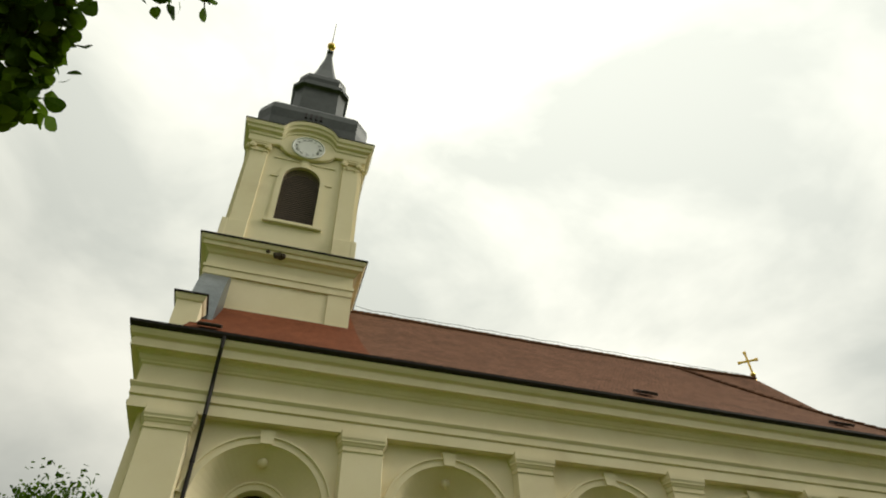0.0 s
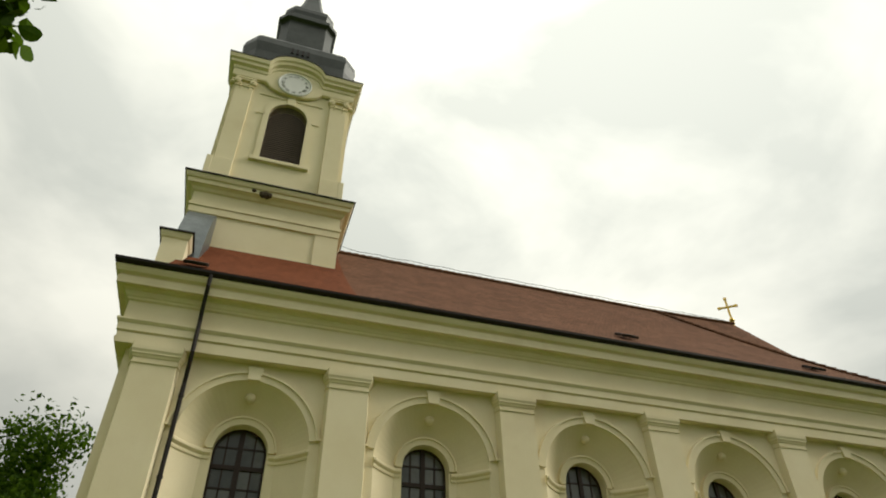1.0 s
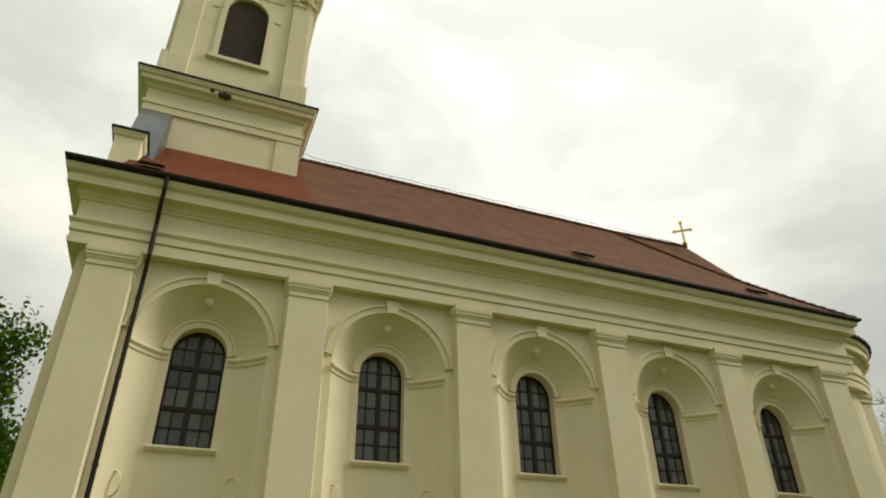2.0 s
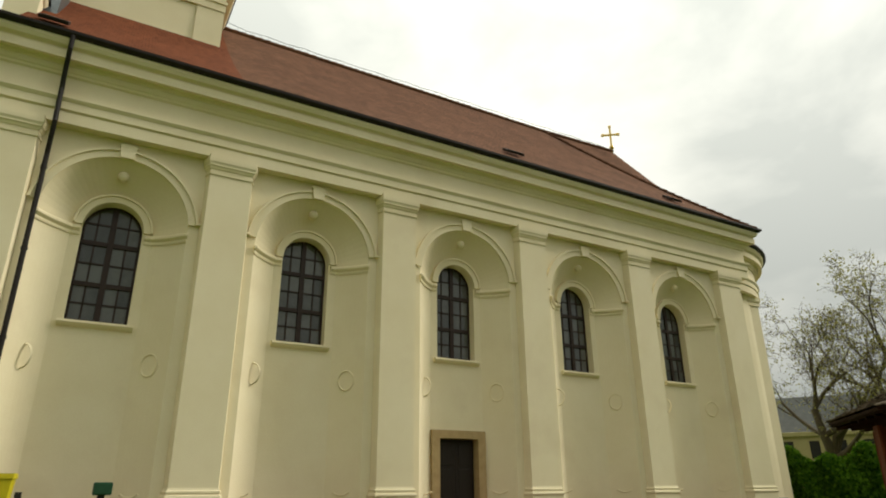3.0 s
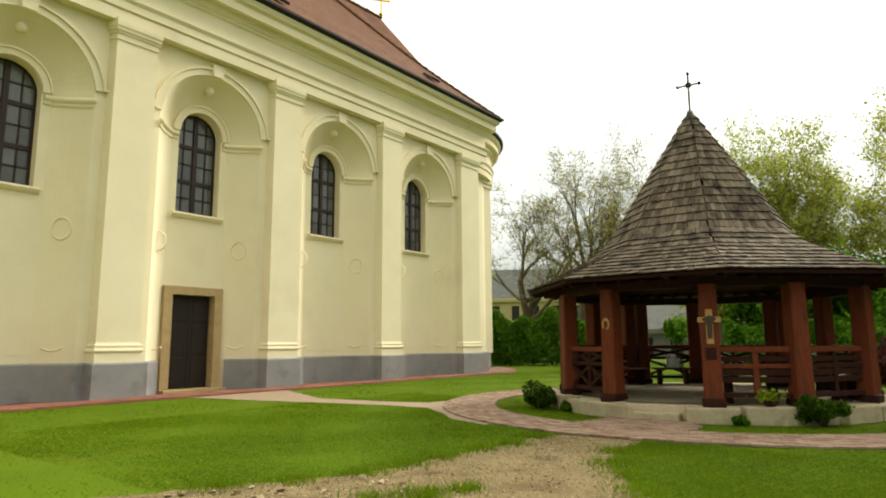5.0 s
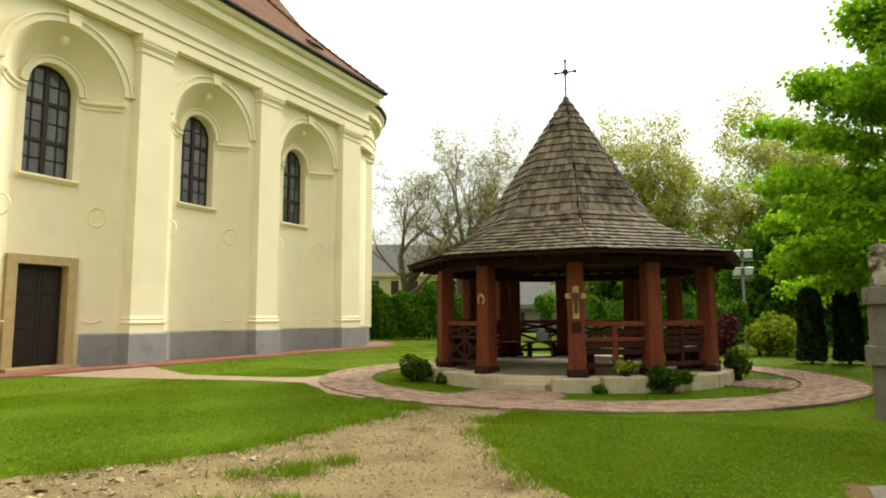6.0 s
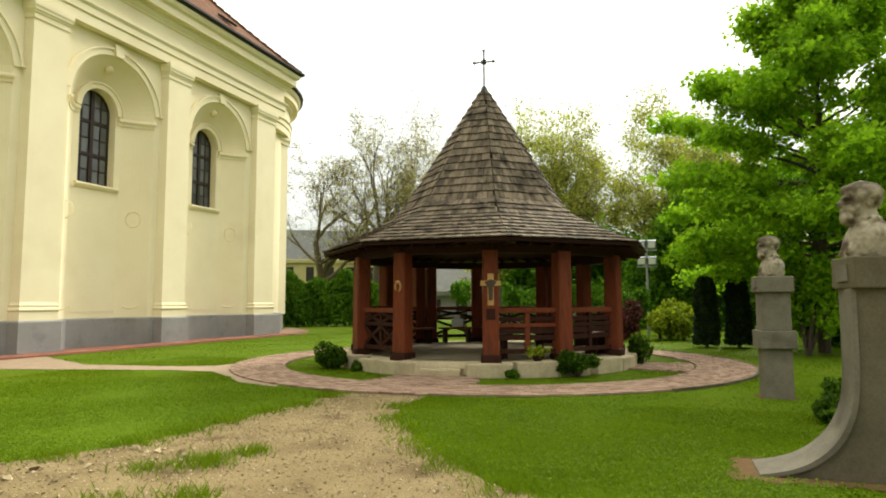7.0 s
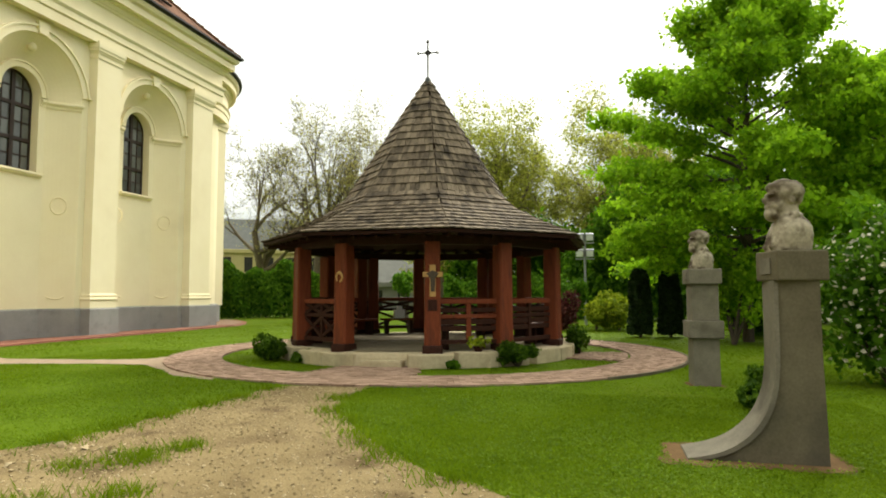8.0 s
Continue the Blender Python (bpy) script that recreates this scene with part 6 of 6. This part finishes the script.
hedge("tall dark green hedge beyond the church", (31.5, 28.5), (36.8, 18.8), 1.0, 3.6, 201, 26000, size=0.15)
hedge("tall dark green hedge behind the gazebo", (36.8, 18.4), (37.3, 15.4), 0.9, 3.0, 202, 8000, size=0.15)
hedge("green hedge behind the gazebo", (36.5, 9.0), (37.5, 2.0), 0.9, 2.6, 203, 15000, size=0.15)
hedge("dark green shrubbery closing the park", (37.5, 1.8), (33.0, -16.0), 1.6, 4.2, 204, 20000, WOOD_LEAF, 0.22)
# round-headed light tree seen through the gazebo
shrub("small round-headed green tree", (25.5, 7.9, 0), 0.62, 0.95, HEDGE_LEAF, 2600, 0.08, 103, name="small_tree", category="tree", lift=1.30)

# ---- houses beyond the park ----
YELLOW_WALL = material("ochre_render", (0.36, 0.30, 0.13), (0.48, 0.41, 0.20), 0.5, 0.9, fine=9)
SLATE = material("grey_roofing", (0.085, 0.088, 0.080), (0.145, 0.148, 0.135), 1.2, 0.7, fine=8)
PALE_SLATE = material("pale_grey_roofing", (0.105, 0.105, 0.092), (0.17, 0.168, 0.148), 1.2, 0.7, fine=8)
HOUSE_GLASS = material("dark_house_window", (0.015, 0.015, 0.013), (0.035, 0.034, 0.03), 1, 0.2, bump=0)
GREY_WALL = material("grey_render", (0.15, 0.145, 0.13), (0.23, 0.22, 0.20), 0.6, 0.9, fine=9)


def house(label, a, b, depth, eave, ridge, wall_mat, windows, roof_mat):
    """A long house: wall, hipped roof, a row of windows with frames and sills on the near side."""
    e = thing("house", label, "house", at=(*a, 0), turn=math.degrees(math.atan2(b[1] - a[1], b[0] - a[0])))
    L = math.hypot(b[0] - a[0], b[1] - a[1])
    part("wall", boxed(0, L, 0, depth, 0, eave), wall_mat, e)
    bm = bmesh.new()
    o = 0.5
    vs = [bm.verts.new(p) for p in ((-o, -o, eave), (L + o, -o, eave), (L + o, depth + o, eave), (-o, depth + o, eave), (depth * 0.35, depth / 2, ridge), (L - depth * 0.35, depth / 2, ridge))]
    for fc in ((0, 1, 5, 4), (1, 2, 5), (2, 3, 4, 5), (3, 0, 4), (3, 2, 1, 0)):
        bm.faces.new([vs[i] for i in fc])
    part("roof", bm, roof_mat, e)
    part("cornice", boxed(-0.25, L + 0.25, -0.1, 0.3, eave - 0.5, eave - 0.02, bevel=0.06), wall_mat, e)
    for k in range(windows):
        x = L * (k + 0.5) / windows
        for z0 in ((eave - 2.7,) if eave < 6 else (eave - 2.9, eave - 6.2)):
            w = new("window")
            w.parent = e
            part("pane", boxed(x - 0.5, x + 0.5, -0.03, 0.07, z0, z0 + 1.9), HOUSE_GLASS, w)
            part("frame", boxed(x - 0.66, x + 0.66, -0.012, 0.04, z0 - 0.14, z0 + 2.05, bevel=0.02), wall_mat, w)
            part("sill", boxed(x - 0.7, x + 0.7, -0.05, 0.2, z0 - 0.28, z0 - 0.14), wall_mat, w)
    return e


house("long ochre house with a grey roof behind the hedge", (80.0, 31.5), (68.0, 51.5), -10.0, 7.2, 11.6, YELLOW_WALL, 9, SLATE)
house("low grey house with a grey roof beyond the gazebo", (58.0, 14.5), (55.5, 24.0), -8.0, 2.6, 5.4, GREY_WALL, 4, PALE_SLATE)

# ---- floodlight mast ----
LAMP_GLASS = material("floodlight_glass", (0.62, 0.66, 0.68), (0.78, 0.80, 0.82), 4, 0.15, bump=0)
mast = thing("floodlight_mast", "grey metal mast with four square floodlights among the trees", "floodlight", at=(30.6, 0.75, 0), turn=-90)
GREY_METAL = material("galvanised_steel", (0.20, 0.21, 0.22), (0.32, 0.33, 0.34), 5, 0.5, metal=0.6)
part("pole", rod(bmesh.new(), (0, 0, -0.05), (0, 0, 4.25), 0.07, 0.05), GREY_METAL, mast)
for z in (3.25, 4.0):
    part("crossbar", boxed(-0.44, 0.44, -0.04, 0.04, z - 0.2, z - 0.13, bevel=0.01), GREY_METAL, mast)
    for sx in (-0.23, 0.23):
        lamp = new("floodlight")
        lamp.parent = mast
        lamp.matrix_basis = pose(sx, -0.1, z + 0.1, 18)
        part("housing", boxed(-0.19, 0.19, -0.06, 0.14, -0.18, 0.18, bevel=0.03), GREY_METAL, lamp)
        part("lens", boxed(-0.15, 0.15, -0.085, -0.062, -0.14, 0.14), LAMP_GLASS, lamp)

# ---- small things by the church wall ----
GREEN_PAINT = material("dark_green_paint", (0.012, 0.05, 0.022), (0.02, 0.085, 0.04), 6, 0.5)
YELLOW_PAINT = material("yellow_plastic", (0.52, 0.42, 0.01), (0.66, 0.54, 0.02), 5, 0.5)
TERRA = material("terracotta", (0.30, 0.07, 0.035), (0.42, 0.12, 0.06), 6, 0.8)
gl = thing("garden_light", "dark green spotlight on a post set in a terracotta pot", "garden light", at=(0.81, 15.0, 0))
part("post", rod(bmesh.new(), (0, 0, 0.35), (-0.01, 0, 1.42), 0.085, 0.065), IRON, gl)
part("head", boxed(-0.17, 0.17, -0.13, 0.13, 1.38, 1.62, bevel=0.03), GREEN_PAINT, gl)
part("pot", lathe(bmesh.new(), [(0.20, 0.0), (0.27, 0.50), (0.31, 0.50), (0.31, 0.60), (0.25, 0.60), (0.22, 0.45), (0.01, 0.45)], 0, 0, 20), TERRA, gl, "terracotta pot")
yb = thing("litter_bin", "yellow plastic litter bin hung on a dark post near the church", "litter bin", at=(-0.88, 13.5, 0))
part("bin", lathe_square(bmesh.new(), [(0.22, 1.12), (0.27, 1.66), (0.29, 1.66), (0.29, 1.74), (0.24, 1.74)], 0, 0, cut=0.15), YELLOW_PAINT, yb)
part("post", boxed(0.30, 0.40, -0.05, 0.05, 0.0, 1.45, bevel=0.01), IRON, yb)
part("bracket", boxed(0.22, 0.32, -0.05, 0.05, 1.25, 1.35), IRON, yb)

# flower pot at the gazebo railing
fp = thing("flower_pot", "small dark pot with a yellow-green plant on the gazebo base", "flower pot", at=(*around(17.0, 3.42), FLOOR - 0.02))
part("pot", lathe(bmesh.new(), [(0.07, 0.0), (0.10, 0.13), (0.085, 0.13), (0.01, 0.11)], 0, 0, 14), DARK_SHADED_TIMBER, fp)
rr = np.random.RandomState(7)
leaf_mesh("leaves", rr.normal(size=(110, 3)) * [0.13, 0.13, 0.05] + [0, 0, 0.22], 0.055, GOLD_LEAF, fp, 8)

# ---- loose stones, rubble and grass on the ground ----
rng = random.Random(77)


def stones(name, area, n, lo, hi, seed, label, z=0.006):
    r = random.Random(seed)
    xs, ys = [p[0] for p in area], [p[1] for p in area]
    v, f = [], []
    base = [(0, 0, 1), (0.9, 0, 0.1), (0.3, 0.85, 0.2), (-0.75, 0.5, 0.05), (-0.7, -0.55, 0.15), (0.3, -0.85, 0.1), (0, 0, -0.6)]
    tri = [(0, 1, 2), (0, 2, 3), (0, 3, 4), (0, 4, 5), (0, 5, 1), (6, 2, 1), (6, 3, 2), (6, 4, 3), (6, 5, 4), (6, 1, 5)]
    k = 0
    while k < n:
        x, y = r.uniform(max(-2, min(xs)), max(xs)), r.uniform(max(0, min(ys)), max(ys))
        if not inside(area, x, y):
            continue
        k += 1
        s = lo + (hi - lo) * r.random() ** 4
        m = Matrix.Translation((x, y, z + s * 0.15)) @ Euler((r.uniform(-0.5, 0.5), r.uniform(-0.5, 0.5), r.uniform(0, 6.3))).to_matrix().to_4x4()
        o = len(v)
        v += [tuple(m @ Vector((a * s * r.uniform(0.7, 1.2), b * s * r.uniform(0.6, 1.1), c * s * 0.55))) for a, b, c in base]
        f += [tuple(i + o for i in t) for t in tri]
    return tagged(raw(name, v, f, PEBBLE), label, "gravel", kind="stuff")


stones("gravel", GRAVEL_AREA, 42000, 0.005, 0.022, 3, "loose sandy gravel stones on the path")
stones("rubble", [(4.6, 5.3), (5.4, 5.0), (5.0, 4.2), (3.2, 4.6), (2.4, 6.2), (3.6, 6.0)], 130, 0.02, 0.075, 4, "broken stones and clods at the lawn edge")


def blades(name, n, seed, lo, hi, area, keep, label, width=0.0045, mat=BLADE):
    """Short grass blades, each a bent sliver, where keep() allows."""
    r = np.random.RandomState(seed)
    x, y = r.uniform(area[0], area[1], n), r.uniform(area[2], area[3], n)
    ok = keep(x, y)
    x, y = x[ok], y[ok]
    n = len(x)
    d = np.hypot(x, y)
    h = r.uniform(lo, hi, n) * (0.8 + 0.4 * np.sin(x * 1.3) * np.sin(y * 1.7))
    w = width * (0.6 + d / 9.0)
    a, t = r.uniform(0, 6.283, n), r.uniform(0, 6.283, n)
    bend = h * r.uniform(0.8, 2.2, n)
    p = np.stack([x, y, np.full(n, -0.003)], 1)
    s = np.stack([np.cos(a) * w, np.sin(a) * w, np.zeros(n)], 1)
    tip = np.stack([np.cos(t) * bend, np.sin(t) * bend, h], 1)
    v = np.stack([p - s, p + s, p + tip], 1).reshape(-1, 3)
    f = np.arange(3 * n).reshape(-1, 3)
    me = bpy.data.meshes.new(name)
    me.from_pydata(v.tolist(), [], f.tolist())
    me.materials.append(mat)
    return tagged(new(name, me), label, "grass", kind="stuff")


def inside_all(poly, x, y):
    hit = np.zeros(len(x), bool)
    for (xa, ya), (xb, yb) in zip(poly, poly[1:] + poly[:1]):
        if ya != yb:
            hit ^= ((ya > y) != (yb > y)) & (x < (xb - xa) * (y - ya) / (yb - ya) + xa)
    return hit


def on_lawn(x, y):
    bare = inside_all(GRAVEL_AREA, x, y) | inside_all(FOOTPATH, x, y) | (y > 16.25)
    d = np.hypot(x - GX, y - GY)
    bare |= ((d > RING_IN - 0.02) & (d < RING_OUT + 0.06)) | (d < 3.6)
    t = (np.degrees(np.arctan2(y - GY, x - GX)) - GFACE + 180) % 360 - 180
    bare |= (d < RING_IN) & (((t > -28) & (t < -2)) | ((t > 59) & (t < 85)))
    bare |= (x > 5.88) & (x < 6.6) & (y > -1.98) & (y < -0.56)
    bare |= (np.abs(x - 10.95) < 0.27) & (np.abs(y + 1.56) < 0.27)
    return ~bare


blades("grass", 250000, 5, 0.012, 0.034, (3.5, 14.5, -4.5, 12.5), on_lawn, "short green lawn grass")
blades("grass", 150000, 15, 0.016, 0.046, (4.0, 9.5, -3.2, 3.8), on_lawn, "denser green lawn grass by the gravel path", width=0.0055)
blades("grass", 90000, 6, 0.012, 0.034, (-6, 30, 4.0, 17), on_lawn, "short green lawn grass by the church", width=0.0055)
blades("grass", 60000, 7, 0.012, 0.034, (12, 30, -8, 4), on_lawn, "short green lawn grass under the trees", width=0.0055)


def clover(n, seed, area):
    """Small round leaves lying among the grass."""
    r = np.random.RandomState(seed)
    x, y = r.uniform(area[0], area[1], n), r.uniform(area[2], area[3], n)
    patch = np.sin(x * 2.1 + 1.3 * np.sin(y * 1.7)) * np.sin(y * 2.4 + np.sin(x * 1.1)) + r.normal(size=n) * 0.45
    ok = on_lawn(x, y) & (patch > 0.05)
    c = np.stack([x[ok], y[ok], r.uniform(0.018, 0.050, ok.sum())], 1)
    bed = thing("clover", "patches of small round clover leaves in the lawn", "clover", kind="stuff")
    leaf_mesh("leaves", c, 0.021, CLOVER, bed, seed + 1, droop=0.0, long=1.15, flat=1.1)


CLOVER = leaf_material("clover_leaf", (0.092, 0.162, 0.004), (0.158, 0.250, 0.008), 0.45)
clover(110000, 33, (3.9, 10.5, -3.6, 9.5))


def tufts(spots, seed):
    r = random.Random(seed)
    pts = []
    for x, y, s, n in spots:
        pts += [(x + r.gauss(0, s), y + r.gauss(0, s)) for _ in range(n)]
    v, f = [], []
    for x, y in pts:
        h, a, w, b = r.uniform(0.04, 0.12), r.uniform(0, 6.3), 0.006, r.uniform(0, 6.3)
        o = len(v)
        v += [(x - w * math.cos(a), y - w * math.sin(a), 0.004), (x + w * math.cos(a), y + w * math.sin(a), 0.004), (x + h * 0.6 * math.cos(b), y + h * 0.6 * math.sin(b), h)]
        f.append((o, o + 1, o + 2))
    return tagged(raw("grass_tufts", v, f, BLADE), "grass tufts growing through the gravel", "grass", kind="stuff")


EDGE = [(3.95, 5.95), (4.6, 5.55), (5.35, 5.2), (6.0, 5.17), (6.66, 5.15), (7.4, 5.05), (8.0, 4.95), (8.9, 5.0), (8.3, 3.5), (7.45, 3.2), (6.9, 2.8), (6.3, 2.44), (5.9, 2.1), (5.5, 1.81), (4.95, 1.2), (4.3, 0.2)]
tufts([(4.9, 4.0, 0.16, 500), (5.35, 3.85, 0.10, 220), (4.0, 3.4, 0.12, 260), (4.55, 4.35, 0.12, 160), (3.6, 3.9, 0.2, 260)] + [(x, y, 0.16, 260) for x, y in EDGE], 9)
